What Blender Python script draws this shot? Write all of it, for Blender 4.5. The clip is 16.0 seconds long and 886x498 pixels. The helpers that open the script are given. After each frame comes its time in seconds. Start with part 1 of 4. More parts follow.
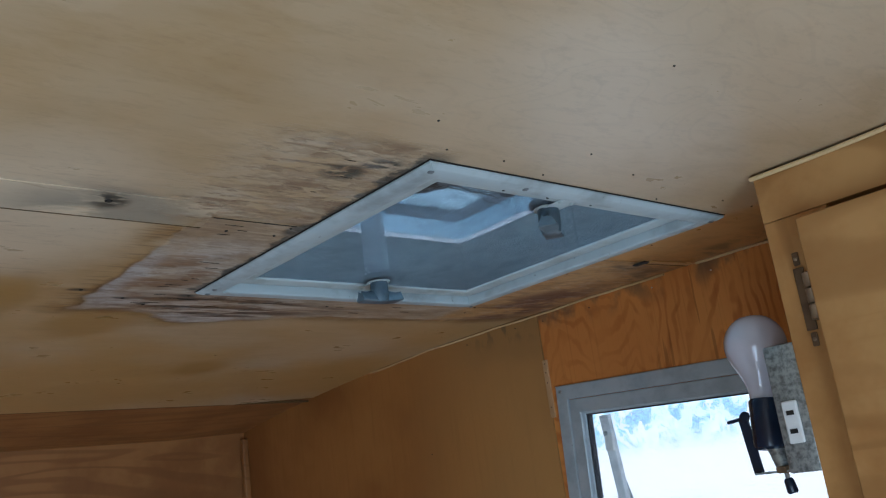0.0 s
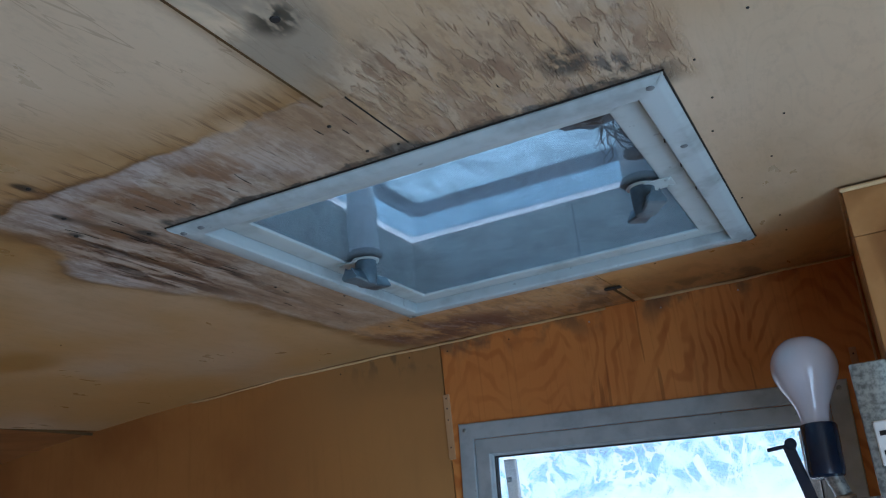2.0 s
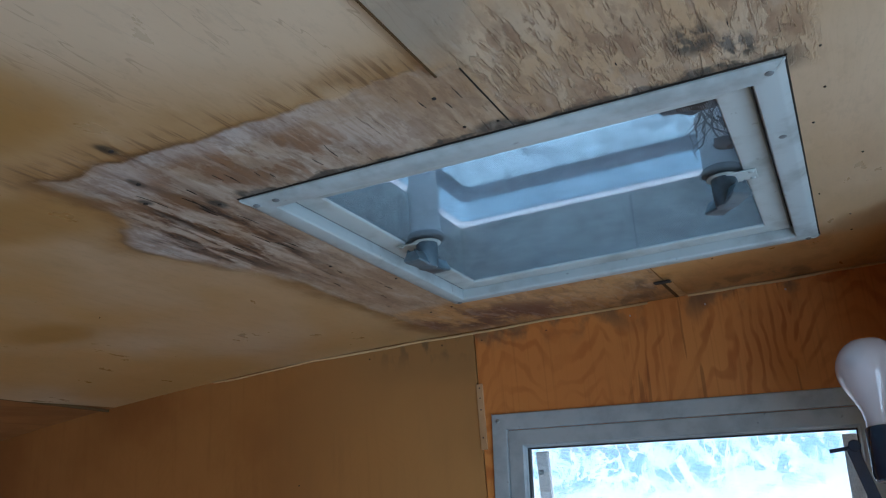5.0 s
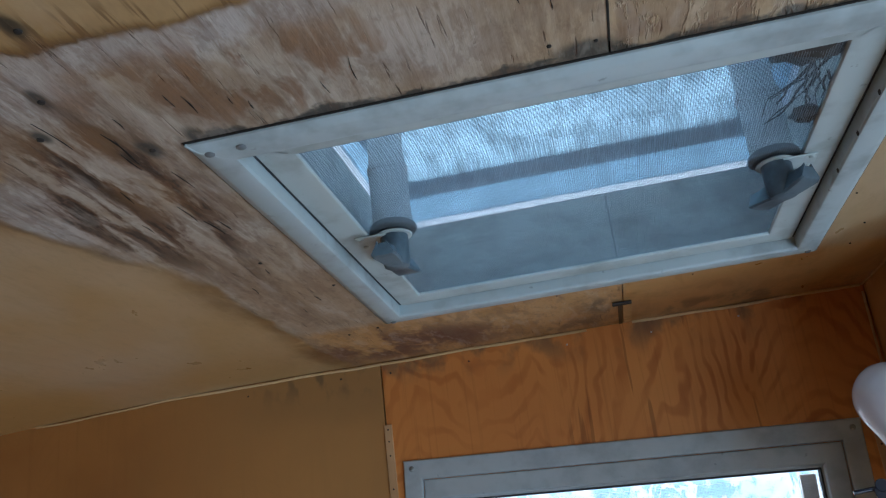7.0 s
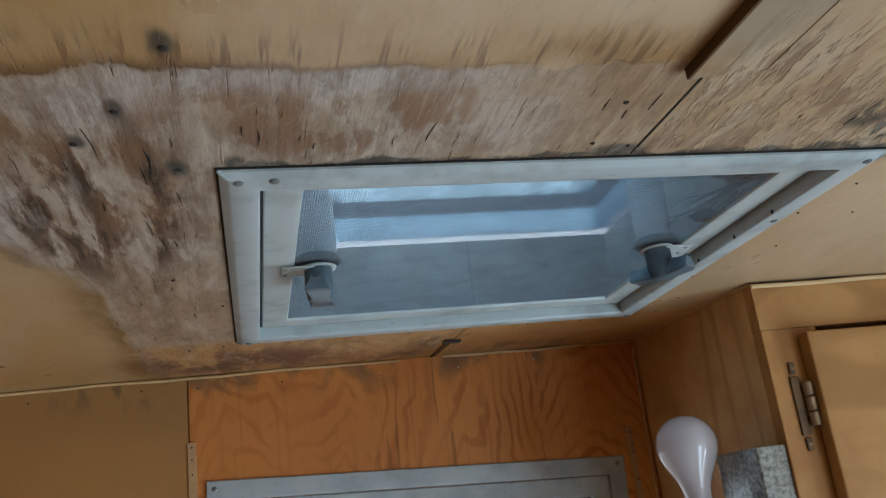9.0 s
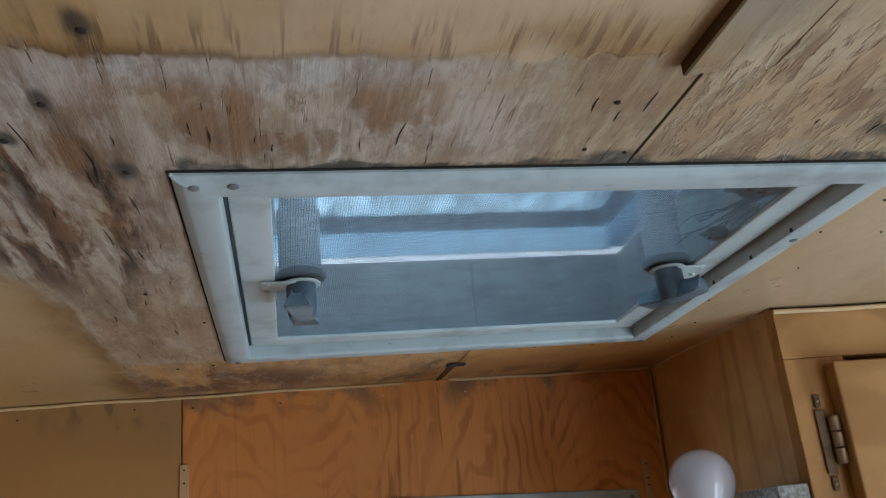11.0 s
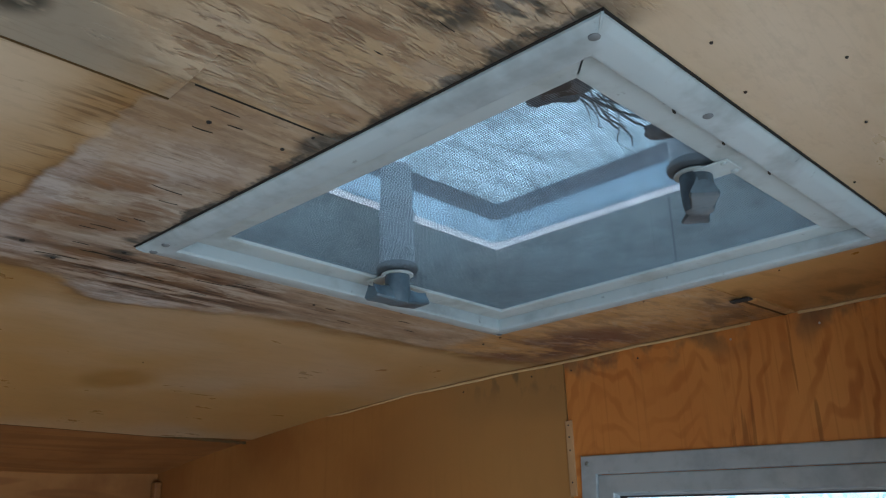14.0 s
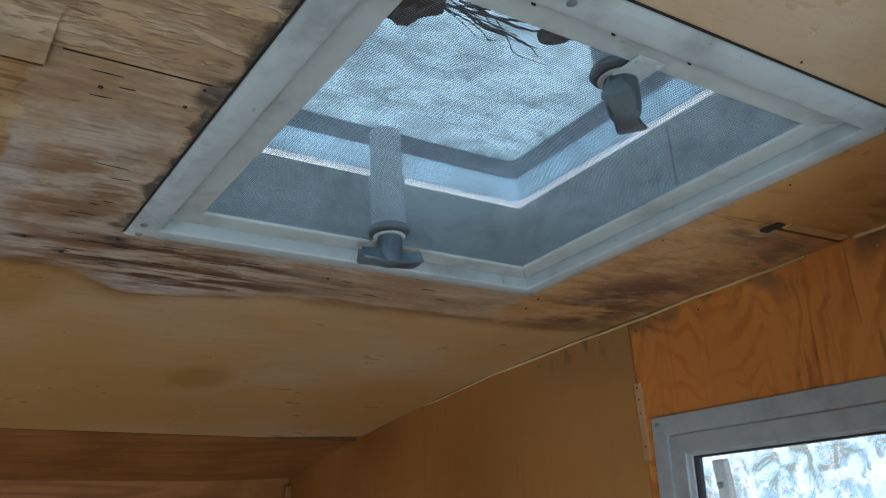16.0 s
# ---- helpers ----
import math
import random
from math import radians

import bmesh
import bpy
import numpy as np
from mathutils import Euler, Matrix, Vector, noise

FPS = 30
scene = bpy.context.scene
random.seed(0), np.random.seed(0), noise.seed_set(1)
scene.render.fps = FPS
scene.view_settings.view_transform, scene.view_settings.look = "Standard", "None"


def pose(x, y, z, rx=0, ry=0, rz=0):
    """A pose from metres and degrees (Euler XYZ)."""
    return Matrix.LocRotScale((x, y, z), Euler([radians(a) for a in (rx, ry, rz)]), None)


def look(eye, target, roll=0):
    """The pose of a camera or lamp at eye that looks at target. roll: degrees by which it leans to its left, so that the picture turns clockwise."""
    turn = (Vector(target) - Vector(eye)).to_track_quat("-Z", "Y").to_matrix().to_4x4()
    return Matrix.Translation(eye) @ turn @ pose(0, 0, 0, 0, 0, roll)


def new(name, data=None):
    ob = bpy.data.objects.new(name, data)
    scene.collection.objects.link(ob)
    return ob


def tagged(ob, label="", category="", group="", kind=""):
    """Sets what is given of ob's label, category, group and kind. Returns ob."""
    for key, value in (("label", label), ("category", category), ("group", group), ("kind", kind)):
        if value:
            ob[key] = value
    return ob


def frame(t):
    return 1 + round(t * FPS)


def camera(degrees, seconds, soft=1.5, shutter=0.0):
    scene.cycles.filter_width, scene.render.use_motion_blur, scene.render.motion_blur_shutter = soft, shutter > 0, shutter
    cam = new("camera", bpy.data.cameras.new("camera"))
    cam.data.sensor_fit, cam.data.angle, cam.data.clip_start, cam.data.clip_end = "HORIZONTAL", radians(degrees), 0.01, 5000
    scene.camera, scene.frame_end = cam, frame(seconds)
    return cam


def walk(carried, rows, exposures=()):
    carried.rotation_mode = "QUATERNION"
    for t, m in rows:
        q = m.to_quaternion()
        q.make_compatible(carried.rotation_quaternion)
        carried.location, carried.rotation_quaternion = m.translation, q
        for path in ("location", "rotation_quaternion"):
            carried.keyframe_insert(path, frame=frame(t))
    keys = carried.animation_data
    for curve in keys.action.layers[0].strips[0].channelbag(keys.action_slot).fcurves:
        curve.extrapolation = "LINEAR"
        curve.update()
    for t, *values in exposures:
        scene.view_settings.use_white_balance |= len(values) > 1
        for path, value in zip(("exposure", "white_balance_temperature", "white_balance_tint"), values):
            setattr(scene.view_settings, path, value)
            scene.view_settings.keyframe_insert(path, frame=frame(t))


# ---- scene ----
cam = camera(53.78, 16.0, soft=1.2)
ROWS = [
    (0, 0.8743, -0.4206, 1.6561, 105.44, 7.30, 49.77),
    (0.5, 0.8566, -0.4283, 1.6546, 105.63, 6.89, 49.64),
    (1, 0.7746, -0.4425, 1.6322, 106.50, 8.30, 45.16),
    (1.5, 0.6322, -0.4821, 1.6308, 107.34, 5.64, 34.64),
    (2, 0.4805, -0.5064, 1.6339, 108.63, 5.98, 26.90),
    (2.5, 0.4058, -0.5273, 1.6319, 108.69, 4.36, 26.75),
    (3, 0.3974, -0.5201, 1.6340, 108.94, 4.35, 27.00),
    (5.5, 0.4055, -0.5213, 1.6383, 107.93, 4.24, 24.60),
    (6, 0.3699, -0.4763, 1.6437, 108.75, 4.75, 23.10),
    (6.5, 0.2787, -0.4121, 1.6629, 109.64, 5.80, 18.33),
    (7, 0.2023, -0.3964, 1.6649, 110.19, 6.64, 11.94),
    (7.5, 0.1051, -0.4052, 1.6845, 109.34, 8.16, 2.81),
    (8, 0.0300, -0.3904, 1.6711, 109.57, 7.51, -5.63),
    (8.5, 0.0141, -0.4045, 1.6972, 107.51, 7.17, -10.95),
    (9, 0.0118, -0.4338, 1.7081, 107.62, 6.87, -11.30),
    (9.2, 0.0167, -0.4302, 1.7094, 107.82, 6.88, -11.38),
    (11.3, 0.0682, -0.3933, 1.7149, 109.77, 4.44, -8.39),
    (11.5, 0.0911, -0.3909, 1.7097, 110.23, 3.57, -6.11),
    (12, 0.2066, -0.3804, 1.7018, 110.80, 1.47, 7.32),
    (12.5, 0.3189, -0.3380, 1.7039, 111.42, 1.65, 22.10),
    (13, 0.3911, -0.3323, 1.6997, 110.67, 1.43, 29.24),
    (13.5, 0.4951, -0.3337, 1.6899, 108.87, 1.89, 36.53),
    (14, 0.5785, -0.2853, 1.6768, 109.48, 1.63, 43.76),
    (14.5, 0.6286, -0.2245, 1.6622, 109.87, 0.23, 48.87),
    (15, 0.6609, -0.1811, 1.6485, 110.75, 3.04, 55.15),
    (15.5, 0.6551, -0.1647, 1.6262, 111.79, 3.42, 56.34),
    (16, 0.6590, -0.1548, 1.6256, 110.98, 3.62, 56.56),

]
walk(cam, [(t, pose(x, y, z, rx, ry, rz)) for t, x, y, z, rx, ry, rz in ROWS],
     [(0.0, -0.25, 5300, 10), (1.5, -0.36, 4950, 10), (3.0, -0.1, 5000, 10), (5.5, -0.15, 5150, 10), (7.5, -0.05, 5450, 10), (8.5, 0.10, 5800, 10),
      (9.2, 0.16, 5850, 10), (11.5, 0.10, 5650, 10), (13.0, -0.1, 5550, 10), (16.0, -0.2, 5950, 10)])

# ---- world and light ----
world = bpy.data.worlds.new("sky")
scene.world = world
world.use_nodes = True
wn = world.node_tree.nodes
sky = wn.new("ShaderNodeTexSky")
sky.sky_type, sky.sun_disc = "NISHITA", False
sky.sun_elevation, sky.sun_rotation = radians(57), radians(285)
sky.air_density, sky.dust_density = 1.3, 2.0
wn["Background"].inputs["Strength"].default_value = 0.15
world.node_tree.links.new(sky.outputs["Color"], wn["Background"].inputs["Color"])


sun_data = bpy.data.lights.new("sun", "SUN")
sun_data.energy, sun_data.angle, sun_data.color = 5.0, radians(4), (1.0, 0.95, 0.88)
sun = new("sun", sun_data)
sun.matrix_world = look((-3.5, 1.2, 8), (0.2, 0.2, 1.9))


def fill_light(eye, target, wide, high, watts, color):
    """An added area lamp that fills an unseen, made-up opening."""
    data = bpy.data.lights.new("daylight_fill", "AREA")
    data.shape, data.size, data.size_y, data.energy, data.color = "RECTANGLE", wide, high, watts, color
    ob = new("daylight_fill", data)
    ob.matrix_world = look(eye, target)
    return ob


# two fill lamps at made-up doorways, out of view, to light the room
fill_light((1.215, -1.50, 0.78), (1.1, 0.0, 1.0), 0.62, 1.40, 12.6, (0.74, 0.91, 1.0))
fill_light((1.575, -0.55, 0.72), (0.0, -0.45, 1.10), 0.68, 1.20, 20.0, (0.74, 0.91, 1.0))


# ---- materials ----
class Nodes:
    """A short way to write node materials."""

    def __init__(self, name):
        self.mat = bpy.data.materials.new(name)
        self.mat.use_nodes = True
        self.tree = self.mat.node_tree
        self.bsdf = self.tree.nodes["Principled BSDF"]
        self.out = self.tree.nodes["Material Output"]

    def put(self, node, **values):
        made = self.tree.nodes.new(node)
        for key, value in values.items():
            self.feed(made.inputs[key], value)
        return made

    def feed(self, socket, value):
        if isinstance(value, bpy.types.NodeSocket):
            self.tree.links.new(value, socket)
        else:
            socket.default_value = value

    def m(self, op, a, b=0.0, c=0.0):
        made = self.tree.nodes.new("ShaderNodeMath")
        made.operation = op
        for socket, value in zip(made.inputs, (a, b, c)):
            self.feed(socket, value)
        return made.outputs[0]

    def step(self, value, low, high):
        made = self.tree.nodes.new("ShaderNodeMapRange")
        made.interpolation_type = "SMOOTHSTEP"
        for key, v in (("Value", value), ("From Min", low), ("From Max", high)):
            self.feed(made.inputs[key], v)
        return made.outputs[0]

    def mix(self, fac, a, b):
        made = self.tree.nodes.new("ShaderNodeMix")
        made.data_type = "RGBA"
        for socket, value in ((made.inputs[0], fac), (made.inputs[6], a), (made.inputs[7], b)):
            self.feed(socket, (*value, 1.0) if isinstance(value, tuple) else value)
        return made.outputs[2]

    def place(self, sx=1.0, sy=1.0, sz=1.0, shift=(0, 0, 0)):
        where = self.tree.nodes.new("ShaderNodeTexCoord").outputs["Object"]
        made = self.tree.nodes.new("ShaderNodeMapping")
        self.tree.links.new(where, made.inputs["Vector"])
        made.inputs["Scale"].default_value = (sx, sy, sz)
        made.inputs["Location"].default_value = shift
        return made.outputs[0]

    def xyz(self):
        made = self.tree.nodes.new("ShaderNodeSeparateXYZ")
        self.tree.links.new(self.tree.nodes.new("ShaderNodeTexCoord").outputs["Object"], made.inputs[0])
        return made.outputs

    def noise(self, vector, scale=1.0, detail=3.0, rough=0.55, warp=0.0):
        made = self.tree.nodes.new("ShaderNodeTexNoise")
        for key, value in (("Vector", vector), ("Scale", scale), ("Detail", detail), ("Roughness", rough), ("Distortion", warp)):
            self.feed(made.inputs[key], value)
        return made.outputs["Fac"]

    def near(self, x, y, cx, cy, rx, ry):
        """1 at a spot's middle, 0 past its edge."""
        dx = self.m("DIVIDE", self.m("SUBTRACT", x, cx), rx)
        dy = self.m("DIVIDE", self.m("SUBTRACT", y, cy), ry)
        d = self.m("SQRT", self.m("ADD", self.m("MULTIPLY", dx, dx), self.m("MULTIPLY", dy, dy)))
        return self.step(d, 1.0, 0.35)

    def done(self, color, rough, height=None, bump=0.3, distance=0.001, metal=0.0, specular=0.5):
        self.feed(self.bsdf.inputs["Base Color"], (*color, 1.0) if isinstance(color, tuple) else color)
        self.feed(self.bsdf.inputs["Roughness"], rough)
        self.bsdf.inputs["Metallic"].default_value = metal
        self.bsdf.inputs["Specular IOR Level"].default_value = specular
        if height is not None:
            made = self.put("ShaderNodeBump", Strength=bump, Distance=distance, Height=height)
            self.tree.links.new(made.outputs[0], self.bsdf.inputs["Normal"])
        return self.mat


def times(n, *some):
    out = some[0]
    for v in some[1:]:
        out = n.m("MULTIPLY", out, v)
    return out


def birch(name, along, tone=(0.50, 0.33, 0.165), deep=(0.36, 0.20, 0.08), gloss=0.42):
    """Varnished birch plywood; along: the axis of its grain."""
    n = Nodes(name)
    fine = [70.0, 70.0, 70.0]
    wide = [7.0, 7.0, 7.0]
    fine["xyz".index(along)], wide["xyz".index(along)] = 2.5, 1.2
    grain = n.noise(n.place(*fine), 1.0, 4.0, 0.6)
    figure = n.noise(n.place(*wide), 1.0, 2.0, 0.5, 0.8)
    rings = n.m("SINE", n.m("MULTIPLY", figure, 46.0))
    blot = n.noise(n.place(), 8.0, 5.0, 0.62)
    color = n.mix(n.step(blot, 0.35, 0.68), tone, deep)
    color = n.mix(n.m("MULTIPLY", n.step(rings, 0.3, 1.0), 0.55), color, tuple(v * 0.8 for v in deep))
    color = n.mix(n.m("MULTIPLY", n.step(grain, 0.5, 0.75), 0.3), color, deep)
    return n.done(color, n.m("ADD", gloss, n.m("MULTIPLY", grain, 0.15)), grain, 0.12, 0.0006, specular=0.35)


def wall_birch():
    """Honey-coloured upright birch with feathered figure, mouldy along the ceiling near the window."""
    n = Nodes("birch_wall_sheet")
    x, y, z = n.xyz()
    grain = n.noise(n.place(90, 90, 6), 1.0, 4.0, 0.6)
    figure = n.noise(n.place(7, 7, 2.6), 1.0, 2.0, 0.5, 0.7)
    bow = n.m("PINGPONG", n.m("ADD", x, n.m("MULTIPLY", figure, 0.16)), 0.085)
    feather = n.m("SINE", n.m("MULTIPLY", n.m("ADD", n.m("MULTIPLY", z, 48.0), n.m("ADD", n.m("MULTIPLY", bow, 70.0), n.m("MULTIPLY", figure, 9.0))), 6.283))
    blot = n.noise(n.place(), 4.5, 4.0, 0.55)
    color = n.mix(n.step(blot, 0.33, 0.68), (0.37, 0.160, 0.040), (0.255, 0.096, 0.022))
    color = n.mix(times(n, n.step(feather, 0.1, 1.0), n.step(figure, 0.40, 0.58), 0.16), color, (0.29, 0.125, 0.032))
    color = n.mix(n.m("MULTIPLY", n.step(grain, 0.50, 0.72), 0.36), color, (0.25, 0.105, 0.028))
    # paler towards the window: uneven light on the wall, painted into the colour
    light_falloff = n.step(n.m("ADD", x, n.m("MULTIPLY", n.m("SUBTRACT", blot, 0.5), 0.5)), -0.50, -0.12)
    color = n.mix(n.m("MULTIPLY", light_falloff, 0.50), color, (0.45, 0.252, 0.084))
    hang = n.m("ADD", z, n.m("MULTIPLY", x, 0.10))
    damp = times(n, n.step(n.m("ADD", hang, n.m("MULTIPLY", blot, 0.05)), 1.845, 1.88), n.step(x, -0.34, -0.12))
    color = n.mix(n.m("MULTIPLY", damp, 0.42), color, (0.24, 0.130, 0.046))
    speck = times(n, n.step(z, 1.862, 1.90), n.step(x, -0.30, -0.08), n.step(n.noise(n.place(1, 1, 0.5), 44.0, 3.0), 0.50, 0.64))
    color = n.mix(n.m("MULTIPLY", speck, 0.75), color, (0.07, 0.058, 0.036))
    return n.done(color, n.m("ADD", 0.36, n.m("MULTIPLY", grain, 0.2)), grain, 0.10, 0.0006, specular=0.4)


def fir():
    """Reddish rotary-cut fir plywood, upright: zigzag flames, plain lines and arches."""
    n = Nodes("fir_plywood")
    x, y, z = n.xyz()
    flame = n.noise(n.place(5.5, 5.5, 3.0, (0.3, 0, 0.2)), 1.0, 2.0, 0.5, 0.3)
    zig = n.noise(n.place(26, 26, 15, (2, 0, 0)), 1.0, 2.0, 0.5)
    warp = n.m("ADD", x, n.m("MULTIPLY", n.m("SUBTRACT", flame, 0.5), 0.20))
    fold = n.m("SMOOTH_MIN", n.m("PINGPONG", warp, 0.044), 0.036, 0.012)
    zigzag = n.m("SINE", n.m("MULTIPLY", n.m("ADD", n.m("MULTIPLY", z, 36.0), n.m("ADD", n.m("MULTIPLY", fold, 44.0), n.m("MULTIPLY", zig, 2.6))), 6.283))
    lines = n.m("SINE", n.m("MULTIPLY", n.m("ADD", n.m("MULTIPLY", x, 52.0), n.m("ADD", n.m("MULTIPLY", flame, 9.0), n.m("MULTIPLY", zig, 2.6))), 6.283))
    ax = n.m("SUBTRACT", x, 0.425)
    arch = n.m("SINE", n.m("MULTIPLY", n.m("ADD", n.m("MULTIPLY", z, 34.0), n.m("ADD", n.m("MULTIPLY", n.m("MULTIPLY", ax, ax), 560.0), n.m("MULTIPLY", zig, 2.4))), 6.283))
    left = n.step(n.m("ADD", x, n.m("MULTIPLY", n.m("SUBTRACT", zig, 0.5), 0.06)), 0.175, 0.125)
    right = n.step(n.m("ADD", x, n.m("MULTIPLY", n.m("SUBTRACT", zig, 0.5), 0.05)), 0.345, 0.385)
    middle = n.m("SUBTRACT", 1.0, n.m("MAXIMUM", left, right))
    rings = n.m("ADD", n.m("MULTIPLY", zigzag, left), n.m("ADD", n.m("MULTIPLY", lines, middle), n.m("MULTIPLY", arch, right)))
    grain = n.noise(n.place(190, 190, 6), 1.0, 3.0, 0.6)
    patch = n.noise(n.place(), 6.0, 3.0, 0.5)
    color = n.mix(n.step(patch, 0.3, 0.7), (0.64, 0.265, 0.060), (0.53, 0.195, 0.042))
    color = n.mix(n.m("MULTIPLY", n.step(rings, -0.1, 1.0), n.step(n.noise(n.place(1, 1, 1, (1, 1, 1)), 13.0, 3.0), 0.30, 0.66)), color, (0.43, 0.140, 0.028))
    color = n.mix(n.m("MULTIPLY", n.step(grain, 0.52, 0.70), 0.22), color, (0.25, 0.078, 0.019))
    tar = times(n, n.step(n.noise(n.place(120, 120, 7, (4, 0, 0)), 1.0, 2.0), 0.64, 0.70), middle)
    color = n.mix(n.m("MULTIPLY", tar, 0.45), color, (0.12, 0.042, 0.014))
    mould = times(n, n.step(z, 1.860, 1.905), n.step(n.noise(n.place(1, 1, 0.7), 26.0, 4.0), 0.46, 0.64))
    color = n.mix(n.m("MULTIPLY", mould, 0.72), color, (0.10, 0.075, 0.045))
    return n.done(color, n.m("ADD", 0.40, n.m("MULTIPLY", grain, 0.2)), grain, 0.12, 0.0005, specular=0.35)


def ceiling_wood():
    """Old varnished plywood, water-stained and delaminated round the vent, grain along y."""
    n = Nodes("stained_plywood")
    x, y, z = n.xyz()
    fibre = n.noise(n.place(120, 5, 5), 1.0, 4.0, 0.65)
    thread = n.noise(n.place(300, 22, 5, (3, 1, 0)), 1.0, 3.0, 0.6)
    cloud = n.noise(n.place(1, 0.6, 1), 13.0, 4.0, 0.6)
    rag = n.noise(n.place(75, 12, 5, (7, 2, 0)), 1.0, 3.0, 0.7)
    wave = n.noise(n.place(1, 1, 1, (4, 4, 0)), 11.0, 3.0, 0.5)
    px = n.m("ADD", x, n.m("MULTIPLY", n.m("SUBTRACT", cloud, 0.5), 0.055))
    py = n.m("ADD", y, n.m("ADD", n.m("MULTIPLY", n.m("SUBTRACT", rag, 0.5), 0.016), n.m("MULTIPLY", n.m("SUBTRACT", wave, 0.5), 0.040)))
    # sound wood
    soft = n.noise(n.place(1.5, 0.7, 1, (6, 3, 0)), 17.0, 4.0, 0.58, 0.6)
    figure = n.noise(n.place(6, 1.3, 1), 1.0, 2.0, 0.5, 1.0)
    rings = n.m("SINE", n.m("MULTIPLY", figure, 42.0))
    blot = n.noise(n.place(1, 0.8, 1, (1, 5, 0)), 4.0, 4.0, 0.55)
    mottle = n.noise(n.place(1.3, 0.6, 1, (5, 8, 0)), 16.0, 5.0, 0.62, 0.4)
    color = n.mix(n.step(blot, 0.33, 0.72), (0.55, 0.415, 0.262), (0.465, 0.305, 0.140))
    color = n.mix(n.m("MULTIPLY", n.step(rings, 0.3, 1.0), 0.14), color, (0.34, 0.21, 0.09))
    color = n.mix(n.m("MULTIPLY", n.step(fibre, 0.52, 0.8), 0.16), color, (0.32, 0.19, 0.075))
    color = n.mix(n.m("MULTIPLY", n.step(mottle, 0.50, 0.68), 0.34), color, (0.37, 0.235, 0.095))
    color = n.mix(n.m("MULTIPLY", n.step(mottle, 0.46, 0.30), 0.30), color, (0.64, 0.51, 0.345))
    amber = n.m("MULTIPLY", n.step(x, 0.10, -0.30), n.step(blot, 0.20, 0.55))
    color = n.mix(n.m("MULTIPLY", amber, 0.75), color, (0.50, 0.285, 0.080))
    fleck = n.noise(n.place(230, 38, 5, (8, 8, 0)), 1.0, 2.0, 0.5)
    color = n.mix(n.m("MULTIPLY", n.step(fleck, 0.61, 0.72), 0.10), color, (0.24, 0.13, 0.055))
    swirl = n.m("SINE", n.m("MULTIPLY", n.noise(n.place(1, 0.40, 1, (5, 1, 0)), 10.0, 2.0, 0.5, 0.6), 110.0))
    color = n.mix(times(n, n.step(swirl, 0.75, 1.0), n.near(x, y, 0.60, 0.06, 0.24, 0.26), 0.26), color, (0.30, 0.20, 0.115))
    ochre = n.m("MAXIMUM", n.near(px, y, -0.425, 0.205, 0.075, 0.06), n.near(px, py, -0.17, -0.06, 0.10, 0.07))
    ochre = n.m("MAXIMUM", ochre, n.near(px, py, -0.06, -0.20, 0.16, 0.08))
    color = n.mix(n.m("MULTIPLY", ochre, 0.72), color, (0.36, 0.195, 0.045))
    tide = n.m("ABSOLUTE", n.m("SUBTRACT", n.noise(n.place(1, 0.7, 1, (7, 7, 0)), 6.5, 2.0, 0.5, 0.4), 0.5))
    reach = n.near(x, y, 0.0, -0.10, 0.42, 0.38)
    color = n.mix(times(n, n.step(tide, 0.09, 0.02), reach, n.step(cloud, 0.45, 0.6), 0.30), color, (0.35, 0.225, 0.10))
    cream = n.m("MULTIPLY", n.near(px, py, 0.17, -0.25, 0.24, 0.17), n.step(px, -0.03, 0.06))
    # second spot: the window's sheen on the varnish, painted in as paler wood
    cream = n.m("MAXIMUM", cream, n.m("MULTIPLY", n.near(px, py, 0.58, 0.06, 0.24, 0.22), 0.7))
    color = n.mix(n.m("MULTIPLY", cream, 0.75), color, (0.69, 0.555, 0.390))
    checks = n.noise(n.place(44, 5.5, 1, (2, 6, 0)), 1.0, 3.0, 0.6, 0.5)
    hair = n.m("ABSOLUTE", n.m("SUBTRACT", checks, 0.5))
    color = n.mix(times(n, n.step(hair, 0.012, 0.003), n.near(x, y, 0.16, -0.20, 0.26, 0.14), n.step(cloud, 0.42, 0.58), 0.38), color, (0.24, 0.135, 0.06))
    # the wet patch: a field before the vent and a field beside it
    front = times(n, n.step(py, -0.106, -0.100), n.step(px, -0.095, -0.085), n.step(px, 0.242, 0.226))
    edge = n.m("MAXIMUM", n.m("SUBTRACT", -0.125, n.m("MULTIPLY", y, 0.50)), n.m("MINIMUM", n.m("SUBTRACT", n.m("MULTIPLY", y, 0.30), 0.158), -0.080))
    off = n.m("ADD", n.m("SUBTRACT", px, edge), n.m("MULTIPLY", n.m("SUBTRACT", wave, 0.5), 0.03))
    side = times(n, n.step(off, -0.007, 0.009), n.step(x, 0.02, 0.0), n.step(py, -0.106, -0.100))
    wet = n.m("MAXIMUM", front, side)
    # its brown tide line and the ochre halo outside it
    halo_front = times(n, n.step(py, -0.150, -0.104), n.step(px, -0.14, -0.08), n.step(px, 0.30, 0.22), n.step(wave, 0.36, 0.60))
    halo_side = times(n, n.step(off, -0.035, -0.002), n.step(x, 0.02, 0.0), n.step(py, -0.14, -0.10), n.step(y, 0.16, 0.0))
    halo = n.m("MAXIMUM", halo_front, halo_side)
    color = n.mix(n.m("MULTIPLY", halo, 0.80), color, (0.31, 0.165, 0.046))
    line_front = times(n, n.step(py, -0.111, -0.104), n.step(px, -0.12, -0.08), n.step(px, 0.16, 0.02), n.step(soft, 0.32, 0.48))
